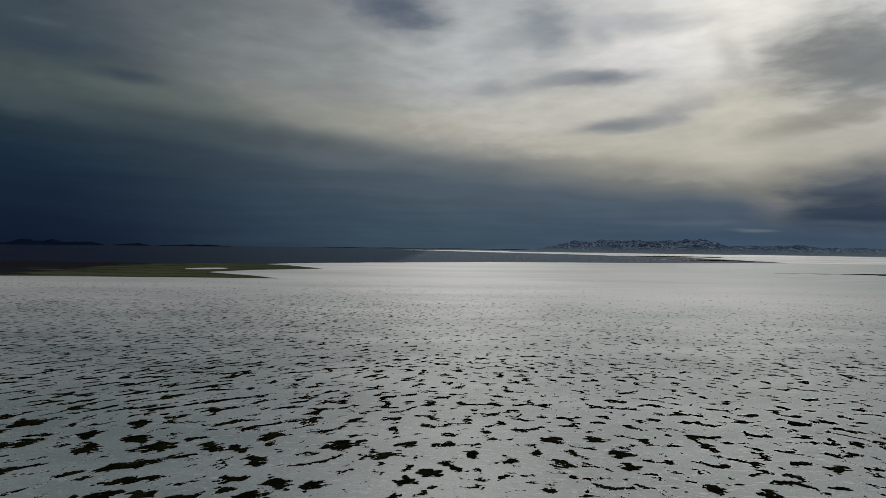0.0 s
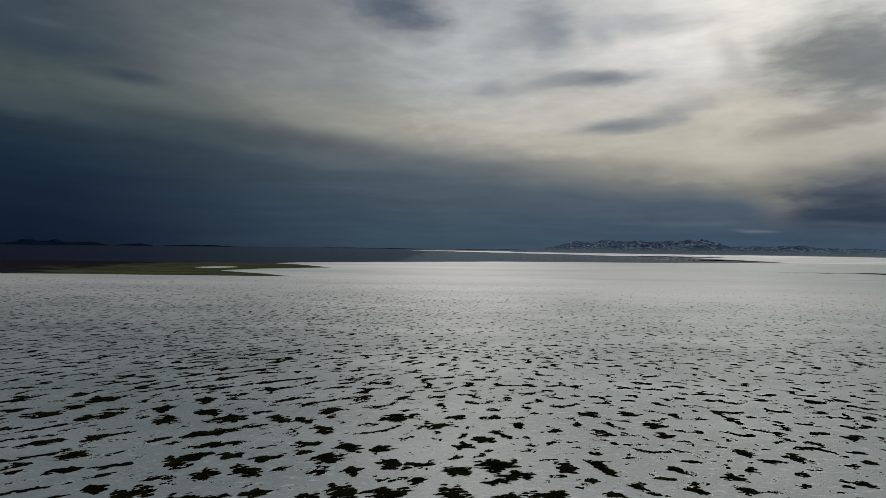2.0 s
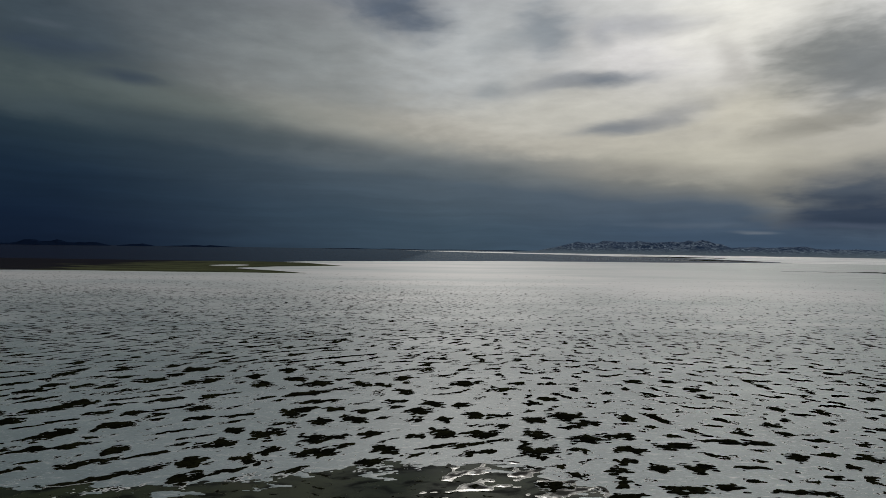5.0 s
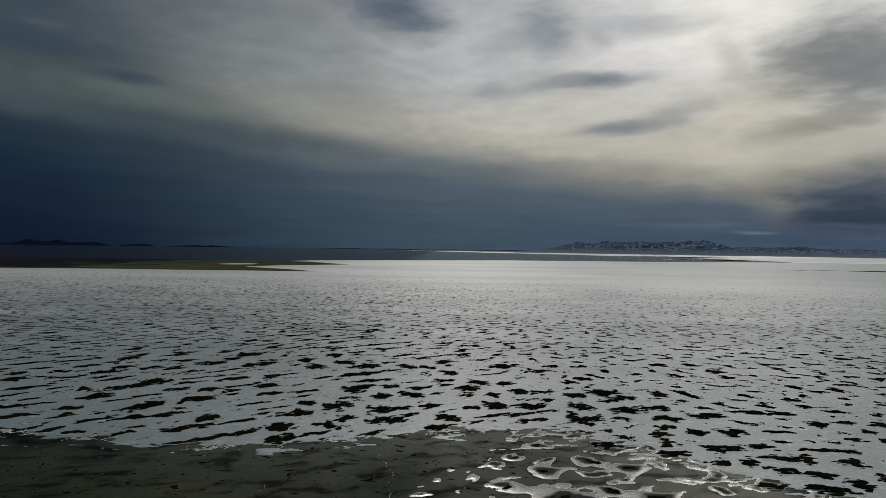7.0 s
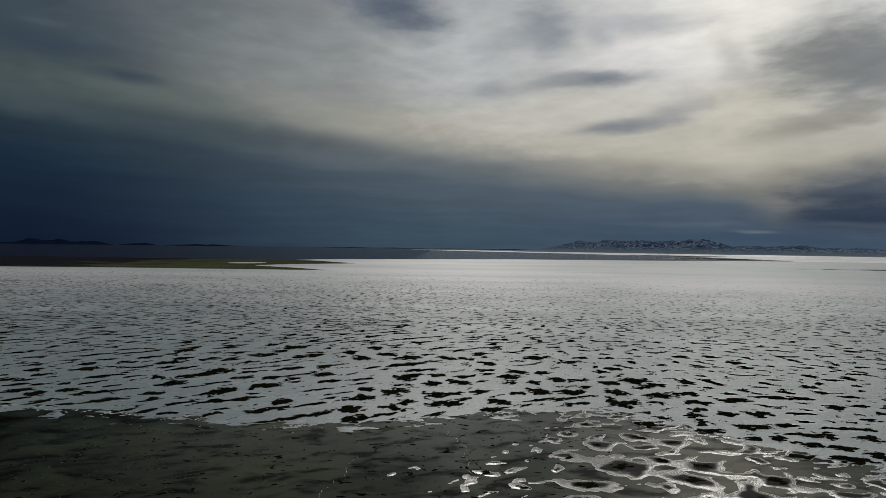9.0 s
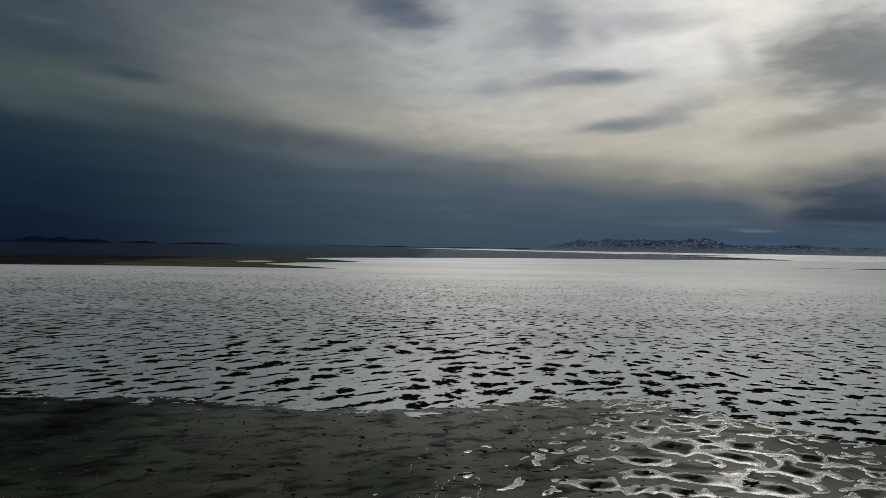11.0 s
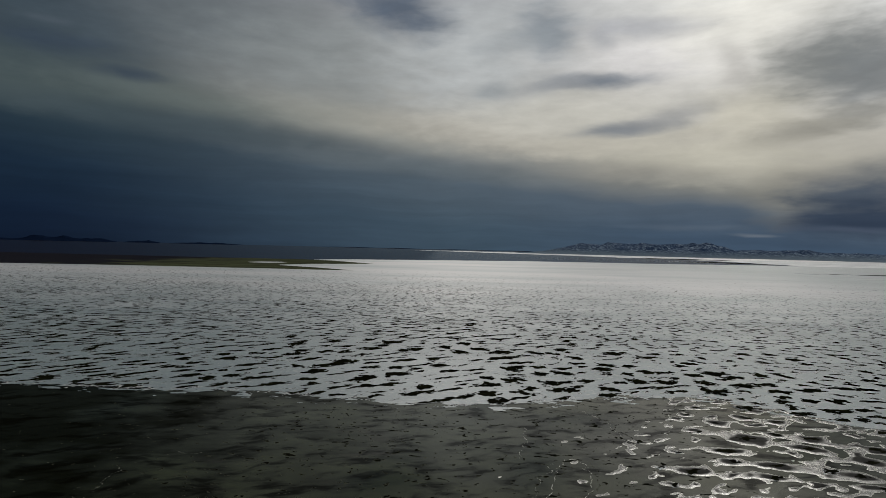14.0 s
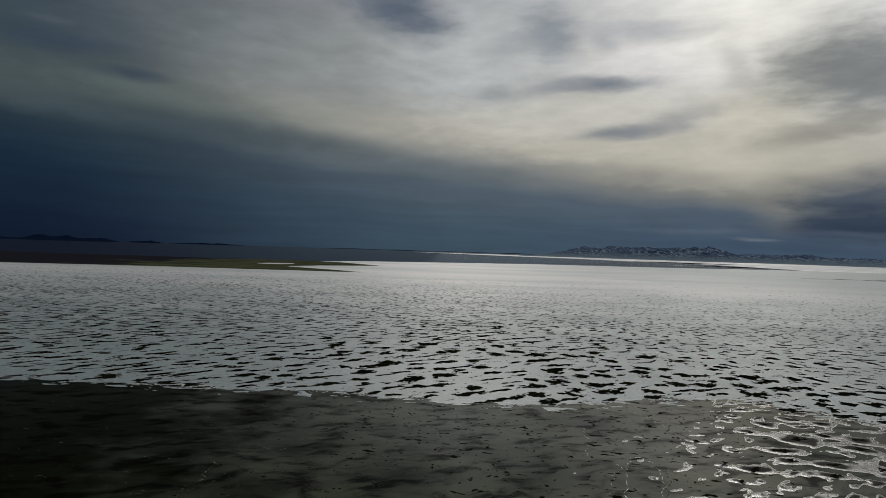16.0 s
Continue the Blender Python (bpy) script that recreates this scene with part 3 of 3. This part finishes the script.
def mounds(xs, ys, limit):
    x, y = np.meshgrid(xs, ys)
    n = mound_noise(x, y) - mound_bar(x, y)
    n = n - np.clip((shore(x) + 0.5 - y) * 0.3, 0, 9)
    if ys[0] < 95:                                # leave room for the single mounds
        n = n - 0.05 * np.clip((88 - y) / 10, 0, 1)
        for mx, my, half, deep in MOUNDS:
            c0, c1 = np.searchsorted(xs, (mx - 2 * half - 1, mx + 2 * half + 1))
            r0, r1 = np.searchsorted(ys, (my - 3 * deep - 1, my + 3 * deep + 1))
            r = np.hypot((x[r0:r1, c0:c1] - mx) / (half + 0.5), (y[r0:r1, c0:c1] - my) / (deep + 0.5))
            n[r0:r1, c0:c1] -= 0.5 * np.clip(1.8 - r, 0, 1)
    if limit:                                     # crumbs round the foot of the mounds
        n = np.maximum(n, np.minimum(0.5 * n + 0.16, 0.7 * (gnoise(x / 0.5, phase(x, y) / 0.28, 77) - 0.3)))
    z = ICE_TOP + np.where(n > 0, 0.16 * np.tanh(n * 1.6), n * 0.4)
    keep = cells(z) > ICE_TOP - 0.004
    if not limit:
        return [], sheet_mesh("m", xs, ys, z, keep)
    return split_pieces(xs, ys, z, keep, limit, 12, lambda x, y, size: y < 82 and -75 < x < 45)


# Mud mounds, west to east: place, half-length and half-depth (metres)
MOUNDS_A = [
    (-102.2, 71.6, 2.3, 1.0), (-96.7, 67.8, 1.7, 1.0), (-90.1, 58.3, 1.2, 1.2), (-88.4, 70.5, 3.5, 1.3),
    (-86.4, 55.0, 1.5, 1.1), (-86.2, 48.8, 1.5, 0.9), (-84.9, 63.0, 1.4, 0.9), (-83.7, 45.5, 2.0, 1.1),
    (-83.0, 49.3, 1.3, 0.6), (-83.0, 59.2, 1.9, 1.2), (-82.5, 73.1, 3.4, 1.1), (-81.1, 41.4, 1.7, 0.8),
    (-80.3, 44.2, 1.1, 1.4), (-80.0, 49.8, 0.7, 0.8), (-79.5, 64.7, 1.4, 1.1), (-78.1, 69.2, 1.9, 1.0),
    (-77.7, 54.5, 2.6, 1.1), (-77.5, 46.1, 1.4, 0.9), (-76.8, 40.8, 1.6, 1.0), (-73.4, 45.2, 2.0, 1.4),
    (-73.3, 39.7, 1.5, 0.5), (-73.3, 48.9, 1.2, 0.6), (-73.2, 54.8, 1.3, 0.7), (-72.4, 65.2, 2.0, 1.4),
]
MOUNDS_B = [
    (-72.1, 68.6, 1.7, 1.0), (-71.3, 46.5, 2.6, 0.9), (-70.0, 41.7, 2.4, 1.0), (-69.9, 54.2, 1.2, 1.4),
    (-67.8, 68.5, 1.7, 1.5), (-66.2, 50.6, 2.2, 1.3), (-65.9, 45.3, 1.6, 0.9), (-64.6, 42.0, 1.3, 1.0),
    (-64.5, 56.1, 3.3, 1.5), (-62.9, 59.3, 1.5, 1.6), (-62.1, 49.2, 1.7, 0.6), (-61.6, 59.4, 1.4, 1.2),
    (-60.3, 40.9, 2.3, 1.0), (-60.0, 72.7, 2.0, 1.6), (-59.7, 36.6, 1.1, 0.7), (-58.4, 45.7, 2.0, 1.4),
    (-57.6, 58.9, 1.7, 0.8), (-57.5, 55.0, 1.5, 1.1), (-57.3, 47.6, 1.5, 1.2), (-57.2, 41.6, 2.2, 1.0),
    (-56.2, 81.1, 3.2, 1.8), (-54.8, 36.4, 1.2, 0.7), (-53.8, 42.9, 2.8, 1.1), (-53.4, 54.9, 1.5, 1.1),
]
MOUNDS_C = [
    (-52.8, 50.1, 2.2, 1.3), (-52.3, 61.7, 2.3, 1.0), (-52.0, 72.2, 3.0, 1.6), (-49.9, 57.4, 2.9, 0.8),
    (-49.4, 38.3, 2.3, 1.2), (-48.3, 42.1, 1.3, 1.3), (-46.3, 34.8, 2.8, 0.8), (-46.2, 57.6, 1.5, 1.1),
    (-45.4, 48.3, 2.3, 0.8), (-45.3, 76.6, 1.5, 1.7), (-44.9, 53.3, 1.6, 1.0), (-44.6, 41.0, 3.1, 0.8),
    (-43.1, 44.0, 1.3, 0.5), (-43.0, 37.0, 1.8, 1.1), (-42.5, 70.8, 1.5, 2.0), (-41.2, 81.1, 1.5, 1.8),
    (-40.3, 55.0, 2.0, 0.9), (-39.5, 39.2, 1.5, 1.4), (-39.1, 49.0, 1.1, 1.2), (-38.9, 44.5, 2.0, 1.4),
    (-38.5, 74.8, 1.6, 1.6), (-38.4, 35.4, 1.5, 1.3), (-35.3, 37.1, 1.9, 0.7), (-34.9, 65.6, 3.1, 1.4),
]
MOUNDS_D = [
    (-34.8, 48.0, 2.1, 1.5), (-34.8, 71.9, 2.4, 1.6), (-34.2, 56.1, 1.3, 1.9), (-33.0, 42.6, 1.4, 1.3),
    (-32.7, 58.1, 1.7, 1.2), (-30.0, 52.8, 1.3, 1.4), (-29.5, 46.5, 1.6, 1.5), (-29.5, 42.0, 1.3, 0.8),
    (-29.3, 58.3, 1.2, 1.2), (-28.1, 42.1, 1.9, 1.3), (-27.9, 72.4, 1.2, 2.1), (-27.5, 47.2, 1.9, 1.2),
    (-26.2, 54.0, 1.3, 1.8), (-25.9, 44.6, 1.0, 0.8), (-25.0, 57.8, 1.7, 1.2), (-24.5, 71.6, 1.4, 1.5),
    (-23.5, 48.6, 1.4, 0.9), (-22.7, 40.1, 1.6, 1.0), (-21.7, 43.5, 1.3, 1.4), (-21.7, 62.5, 1.6, 0.9),
    (-21.1, 67.9, 1.3, 1.9), (-18.6, 48.0, 1.1, 0.9), (-18.4, 57.8, 1.7, 1.5), (-16.9, 61.5, 1.4, 1.7),
]
MOUNDS_E = [
    (-16.2, 44.6, 2.6, 0.7), (-15.8, 49.3, 1.4, 1.9), (-15.4, 54.3, 1.1, 1.1), (-13.1, 61.0, 1.5, 1.2),
    (-12.0, 45.7, 3.1, 0.9), (-11.9, 73.6, 2.6, 1.6), (-11.8, 56.4, 1.2, 1.5), (-11.1, 49.0, 2.0, 1.1),
    (-8.5, 56.2, 1.8, 1.1), (-6.7, 69.9, 2.1, 1.5), (-5.6, 43.8, 2.0, 1.9), (-5.6, 34.8, 1.5, 0.8),
    (-4.9, 49.0, 1.4, 1.6), (-4.3, 54.7, 1.4, 1.1), (-4.3, 74.2, 1.4, 1.1), (-3.5, 62.4, 1.2, 1.3),
    (-1.0, 64.7, 1.3, 0.9), (-0.9, 51.8, 1.4, 0.8), (-0.1, 56.4, 2.0, 1.5), (0.1, 47.8, 1.8, 1.2),
    (0.1, 32.7, 1.6, 0.8), (0.7, 35.7, 0.9, 0.9), (0.8, 38.6, 1.2, 0.9), (1.4, 53.6, 1.9, 1.0),
]
MOUNDS_F = [
    (2.5, 41.1, 1.0, 0.9), (3.9, 44.3, 1.9, 1.1), (4.0, 48.9, 2.0, 0.9), (5.3, 39.1, 1.3, 1.0),
    (5.3, 25.2, 1.3, 0.6), (6.1, 34.3, 2.1, 1.2), (6.3, 30.3, 0.8, 1.1), (7.3, 56.1, 1.2, 1.5),
    (8.4, 28.5, 1.0, 0.9), (9.0, 46.0, 2.2, 1.2), (9.2, 39.5, 1.5, 1.5), (9.5, 31.7, 2.1, 0.6),
    (9.8, 24.5, 1.7, 1.0), (9.9, 34.9, 1.1, 0.8), (11.2, 27.6, 1.4, 0.7), (12.2, 31.7, 1.0, 1.1),
    (13.1, 25.6, 1.0, 0.9), (14.4, 39.8, 1.7, 0.5), (14.5, 76.1, 1.4, 1.1), (14.7, 34.1, 1.9, 0.5),
    (15.0, 47.4, 2.4, 0.6), (15.7, 30.7, 1.3, 0.9), (17.6, 33.8, 1.4, 0.6), (18.8, 47.1, 1.3, 0.9),
]
MOUNDS_G = [
    (20.4, 76.5, 1.4, 1.1), (20.5, 42.8, 1.1, 1.1), (20.9, 37.6, 1.0, 0.7), (21.7, 67.2, 1.3, 0.9),
    (22.0, 71.4, 1.6, 1.0), (23.8, 53.9, 1.1, 1.1), (24.4, 40.5, 0.7, 1.0), (26.1, 48.3, 1.4, 0.6),
    (26.9, 56.2, 0.7, 1.1), (27.7, 42.8, 1.4, 0.9), (30.6, 58.6, 1.5, 0.8), (33.8, 48.6, 0.6, 0.6),
    (34.3, 51.9, 0.6, 0.3), (41.3, 58.7, 0.8, 0.6), (42.1, 61.8, 1.1, 0.5), (45.6, 67.3, 1.4, 1.1),
    (54.0, 76.1, 1.0, 1.3),
]
MOUNDS = MOUNDS_A + MOUNDS_B + MOUNDS_C + MOUNDS_D + MOUNDS_E + MOUNDS_F + MOUNDS_G


def crest_turn(x):
    """The way that the mounds' crests run, as phase() has it."""
    return math.atan(0.26 - 0.44 * (x + 5) / math.hypot(x + 5, 18))


CRUMBS = []                                     # loose bits of mud round the mounds


def mud_mound(x, y, half, deep, seed, level=ICE_TOP, bank=None):
    """One ragged mound, highest in the middle, whose foot dips under the ice, or the crown of a silt bank."""
    turn = crest_turn(x)
    deep = max(math.sqrt(max(deep ** 2 - (0.6 * half * math.sin(turn)) ** 2, 0)), 0.42, 0.5 * deep)
    step = 0.08 if y < 62 else 0.11
    u0, v0 = np.meshgrid(np.arange(-1.7 * half, 1.7 * half, step * 1.3), np.arange(-2.3 * deep, 2.3 * deep, step))
    u = u0 + 0.7 * half * gnoise(u0 / 1.5, v0 / 0.7, seed)
    v = v0 + 1.5 * deep * gnoise(u0 / (0.45 * half + 0.6), v0 / 2.0 + 5, seed + 1)
    n = 1.0 - np.abs(u / half) ** 2.2 - (v / deep) ** 2 + 0.12
    n = n + 1.5 * gnoise(u0 / 1.7, v0 / 0.42, seed + 2) + 1.2 * gnoise(u0 / 0.8, v0 / 0.22, seed + 3) + 0.9 * gnoise(u0 / 0.36, v0 / 0.13, seed + 4) - 0.05
    rise = 0.12 if bank is None else 0.05
    z = level + np.where(n > 0, rise * np.tanh(n * 1.2), n * 0.12)
    keep = cells(z) > level - 0.004
    if not keep.any():
        return None
    w = u0.shape[1]
    rows, cols = np.nonzero(keep)
    quads = np.stack([rows * w + cols, rows * w + cols + 1, (rows + 1) * w + cols + 1, (rows + 1) * w + cols], 1)
    used, inverse = np.unique(quads, return_inverse=True)
    c, sn = math.cos(turn), math.sin(turn)
    uu, vv = u0.ravel()[used], v0.ravel()[used]
    verts = np.stack([x + c * uu - sn * vv, y + sn * uu + c * vv, z.ravel()[used]], 1)
    quads = inverse.reshape(-1, 4)
    names = pieces(quads)
    main = names == np.bincount(names).argmax()
    CRUMBS.append((verts, quads[~main]))
    used, inverse = np.unique(quads[main], return_inverse=True)
    verts = verts[used]
    if bank is not None:
        ob = mesh_object("mud_crown", verts, inverse.reshape(-1, 4), MUD, origin=(x, y, level), parent=bank)
        ob.location = Vector((x, y, level)) - bank.location
        return tagged(ob, "dark ragged mud crown")
    ob = mesh_object("mud_mound", verts, inverse.reshape(-1, 4), MUD, origin=(x, y, ICE_TOP))
    split_off(ob, "halo_rim", MUD, -1, ICE_TOP + 0.012, "narrow pale rim, a painted bright edge")
    size = "long dark" if half > 2.3 else "broad dark" if deep > 1.0 else "small dark"
    return tagged(ob, size + " ragged mud mound poking through pale ice", "mud mound", "mud mounds in the ice")


for k, row in enumerate(MOUNDS):
    mud_mound(*row, 200 + 7 * k)

# the dark crown of each larger silt bank
for k, (bx, by, half, deep) in enumerate(BANKS):
    near = [(np.hypot(bv[:, 0] - bx, bv[:, 1] - by).min(), bank, bv) for bank, bv in placed]
    gap, bank, bv = min(near, key=lambda entry: entry[0])
    top = bv[np.argmax(bv[:, 2] - 0.12 * np.hypot(bv[:, 0] - bx, bv[:, 1] - by))]
    if gap < 0.5:
        mud_mound(top[0], top[1], 0.3 * half, 0.26 * deep, 3000 + 7 * k, top[2] - 0.012, bank)

base, crumbs = 0, []
for v, q in CRUMBS:
    crumbs.append((v, q + base))
    base += len(v)
crumbs = mesh_object("mud_crumbs", np.concatenate([c[0] for c in crumbs]), np.concatenate([c[1] for c in crumbs]), MUD)
tagged(crumbs, "loose dark crumbs of mud round the mounds", "mud", kind="stuff")

rest, base = [], 0
for xs, ys, limit in ((np.arange(-150, 62, 0.16), np.arange(18, 84, 0.14), 120), (np.arange(-200, 115, 0.25), np.arange(83.9, 134, 0.22), 0),
                      (np.arange(-300, 210, 0.42), np.arange(133.8, 262, 0.5), 0), (np.arange(-460, 370, 0.6), np.arange(261.5, 440, 0.9), 0)):
    single, (v, q) = mounds(xs, ys, limit)
    for sv, sq in single:
        middle = (sv[:, 0].mean(), sv[:, 1].mean(), ICE_TOP)
        mound = mesh_object("mud_mound", sv, sq, MUD, origin=middle)
        split_off(mound, "halo_rim", MUD, -1, ICE_TOP + 0.012, "narrow pale rim, a painted bright edge")
        tagged(mound, "dark ragged mud mound poking through pale ice", "mud mound", "mud mounds in the ice")
    rest.append((v, q + base))
    base += len(v)
far = mesh_object("distant_mud_mounds", np.concatenate([r[0] for r in rest]), np.concatenate([r[1] for r in rest]), MUD)
tagged(far, "many small dark mud mounds dotting the pale ice", "mud mounds", kind="stuff")


# ---- grassy spit, far leads ----
def spit():
    xs, ys = np.arange(-900, -90, 3.0), np.arange(380, 760, 2.0)
    x, y = np.meshgrid(xs, ys)
    x = x - 9
    south = np.interp(x, [-900, -440, -313, -213, -119], [330, 395, 416, 419, 422])
    north = np.interp(x, [-900, -420, -379, -344, -234, -215], [420, 560, 592, 630, 728, 740])
    body = np.minimum(np.minimum(y - south, north - y), -205 - x - 0.18 * (y - 510))
    lower = np.minimum(y - south, np.interp(x, [-300, -210, -156, -119, -90], [540, 508, 462, 422, 390]) - y)
    upper = np.minimum(y - np.interp(x, [-300, -210, -188, -128, -90], [480, 508, 552, 606, 660]), np.interp(x, [-300, -234, -192, -128, -90], [720, 726, 700, 606, 560]) - y)
    pool = 18 - np.hypot((x + 238) / 15 - (y - 578) * 0.012, (y - 578) / 18) * 18
    gap = np.minimum(np.maximum(np.maximum(body, lower), upper), -pool) * 0.05 + 0.12 * fbm(x / 30, y / 12, 3, 0.5, 60)
    z = np.clip(gap * 0.25, -0.2, 0.5 + 0.1 * gnoise(x / 20, y / 10, 61))
    return sheet_mesh("spit", xs, ys, z, cells(z) > -0.05)


v, q = spit()
tagged(mesh_object("grassy_spit", v, q, GRASS), "low olive-green grassy mud spit beyond the ice", "spit", kind="structure")


def ridge(name, bearing_a, bearing_b, distance, depth, tops, seed, mat, rough):
    """A range of hills along an arc; tops: heights at even steps along it."""
    n, m = 260, 26
    b, d = np.meshgrid(np.radians(np.linspace(bearing_a, bearing_b, n)), np.linspace(0, 1, m))
    r = distance + depth * d
    x, y = r * np.sin(b), r * np.cos(b)
    crest = np.interp(np.linspace(0, 1, n), np.linspace(0, 1, len(tops)), tops)[None, :]
    rise = np.sin(np.clip(d * 1.25, 0, 1) * np.pi / 2) ** 1.3
    z = crest * rise * (1 + rough * fbm(x / 160, y / 160, 5, 0.5, seed)) - crest * 0.16 * rough * (1 - rise ** 4) * np.abs(gnoise(x / 22 + 0.02 * y, y / 90, seed + 9))
    z = np.where(d == 0, -1.0, z)
    rows, cols = np.meshgrid(np.arange(m - 1), np.arange(n - 1), indexing="ij")
    k = (rows * n + cols).ravel()
    return mesh_object(name, np.stack([x, y, z], -1).reshape(-1, 3), np.stack([k, k + 1, k + n + 1, k + n], 1), mat)


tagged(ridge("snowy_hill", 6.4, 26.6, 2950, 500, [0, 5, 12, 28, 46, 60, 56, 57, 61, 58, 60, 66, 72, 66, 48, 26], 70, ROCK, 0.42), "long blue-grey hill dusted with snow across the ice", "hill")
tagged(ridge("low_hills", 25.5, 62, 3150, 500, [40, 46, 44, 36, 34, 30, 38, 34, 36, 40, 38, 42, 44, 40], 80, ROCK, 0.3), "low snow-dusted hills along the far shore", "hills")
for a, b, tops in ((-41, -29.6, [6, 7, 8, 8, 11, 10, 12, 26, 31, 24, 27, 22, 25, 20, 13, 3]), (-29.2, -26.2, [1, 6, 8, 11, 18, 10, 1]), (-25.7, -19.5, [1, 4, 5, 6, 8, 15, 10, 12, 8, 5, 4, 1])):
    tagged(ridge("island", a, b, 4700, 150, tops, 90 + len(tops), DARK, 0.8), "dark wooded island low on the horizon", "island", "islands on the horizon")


def dark_bar(bx, by, half, deep, tail, seed):
    """A low dark bar lying on the ice, of mud or in place of a water lead; tail: how slowly it tapers to the west."""
    xs, ys = np.linspace(bx - 1.3 * half, bx + 1.3 * half, 90), np.linspace(by - 1.7 * deep, by + 1.7 * deep, 60)
    x, y = np.meshgrid(xs, ys)
    u, v = (x - bx) / half, (y - by) / deep
    gap = 1 - np.abs(v + 0.2 * u) - np.where(u < 0, np.abs(u) ** tail, np.abs(u) ** 4) + 0.5 * fbm(u * 3 + seed, v * 1.5, 4, 0.55, 66)
    z = ICE_TOP + 0.06 + np.clip(gap * 0.3, -0.1, 0.25)
    v, q = sheet_mesh("bar", xs, ys, z, cells(z) > ICE_TOP)
    return tagged(mesh_object("dark_bar", v, q, MUD, origin=(bx, by, ICE_TOP)), "long low dark bar lying across the ice", "mud bar", "mud bars on the far ice")


dark_bar(560, 616, 160, 36, 1.0, 1)
# These two stand in for dark leads of open water in the far ice.
dark_bar(712, 1860, 150, 130, 1.2, 5)
dark_bar(590, 1300, 90, 70, 1.0, 9)


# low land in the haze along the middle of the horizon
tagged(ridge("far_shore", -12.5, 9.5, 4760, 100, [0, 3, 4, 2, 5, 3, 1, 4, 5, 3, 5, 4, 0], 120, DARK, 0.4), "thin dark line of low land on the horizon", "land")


# ---- seams in the thin ice and silt of the open water ----
def seam(name, places, half, height, mat, label, seed, whole=0.3):
    """A wandering narrow ridge along a line of places."""
    t = np.linspace(0, len(places) - 1, 60 * (len(places) - 1))
    px, py = (np.interp(t, range(len(places)), [p[k] for p in places]) for k in (0, 1))
    px = px + 0.9 * gnoise(t * 1.9, t * 0 + seed, seed) + 0.4 * gnoise(t * 5, t * 0 + seed, seed + 1)
    py = py + 0.3 * gnoise(t * 1.6, t * 0 + seed + 3, seed + 2)
    side = np.linspace(-1, 1, 7)
    wide = half * (0.3 + 1.3 * np.abs(gnoise(t * 4, t * 0 + seed, seed + 4)) + 0.6 * np.abs(gnoise(t * 13, t * 0 + seed, seed + 5)))
    x = px[:, None] + wide[:, None] * side[None, :]
    y = py[:, None] + 0.4 * wide[:, None] * side[None, :] + 0.06 * gnoise(px[:, None] * 6, side[None, :] * 3, seed)
    z = height * (1 - side[None, :] ** 2) * (whole + 0.8 * gnoise(t * 6, t * 0, seed + 6)[:, None]) - 0.003
    w = len(side)
    rows, cols = np.meshgrid(np.arange(len(t) - 1), np.arange(w - 1), indexing="ij")
    k = (rows * w + cols).ravel()
    ob = mesh_object(name, np.stack([x, y, z], -1).reshape(-1, 3), np.stack([k, k + 1, k + w + 1, k + w], 1), mat, origin=(px.mean(), py.mean(), 0))
    return tagged(ob, label, "seam", "seams in the open water")


PALE, BLACK = "pale wandering rim of thin ice in still water", "dark broken mud crest wandering through still water"
seam("thaw_line", [(-35.4, 13.2), (-36.4, 10.6), (-37.8, 7.4), (-38.9, 4.0)], 0.05, 0.014, SILT, PALE, 401)
seam("thaw_line", [(-34.0, 14.2), (-35.2, 11.4), (-36.0, 9.0), (-37.6, 4.0)], 0.07, 0.014, SILT, PALE, 412)
seam("thaw_line", [(-32.6, 13.6), (-32.2, 11.2), (-32.8, 8.6), (-34.6, 4.0)], 0.08, 0.014, SILT, PALE, 423)
seam("thaw_line", [(-36.4, 24.8), (-36.9, 20.3), (-37.5, 17.5), (-38.6, 13.6)], 0.050, 0.012, SILT, PALE, 434)
seam("thaw_line", [(-74.2, 9.6), (-74.0, 6.6), (-73.4, 4.4)], 0.060, 0.012, SILT, PALE, 445)
seam("thaw_line", [(-71.0, 13.9), (-70.0, 13.3), (-68.2, 13.8)], 0.060, 0.012, SILT, PALE, 456)
seam("thaw_line", [(-28.2, 31.6), (-26.7, 27.8), (-26.3, 23.4), (-26.0, 18.2)], 0.05, 0.013, SILT, PALE, 467)
seam("mud_seam", [(-27.6, 31.2), (-26.1, 27.6), (-25.8, 23.4), (-25.4, 18.4)], 0.156, 0.09, CREST, BLACK, 478, 0.05)
seam("mud_seam", [(-31.9, 13.8), (-31.6, 11.2), (-32.2, 8.6), (-34.0, 4.0)], 0.096, 0.07, CREST, BLACK, 489, 0.05)
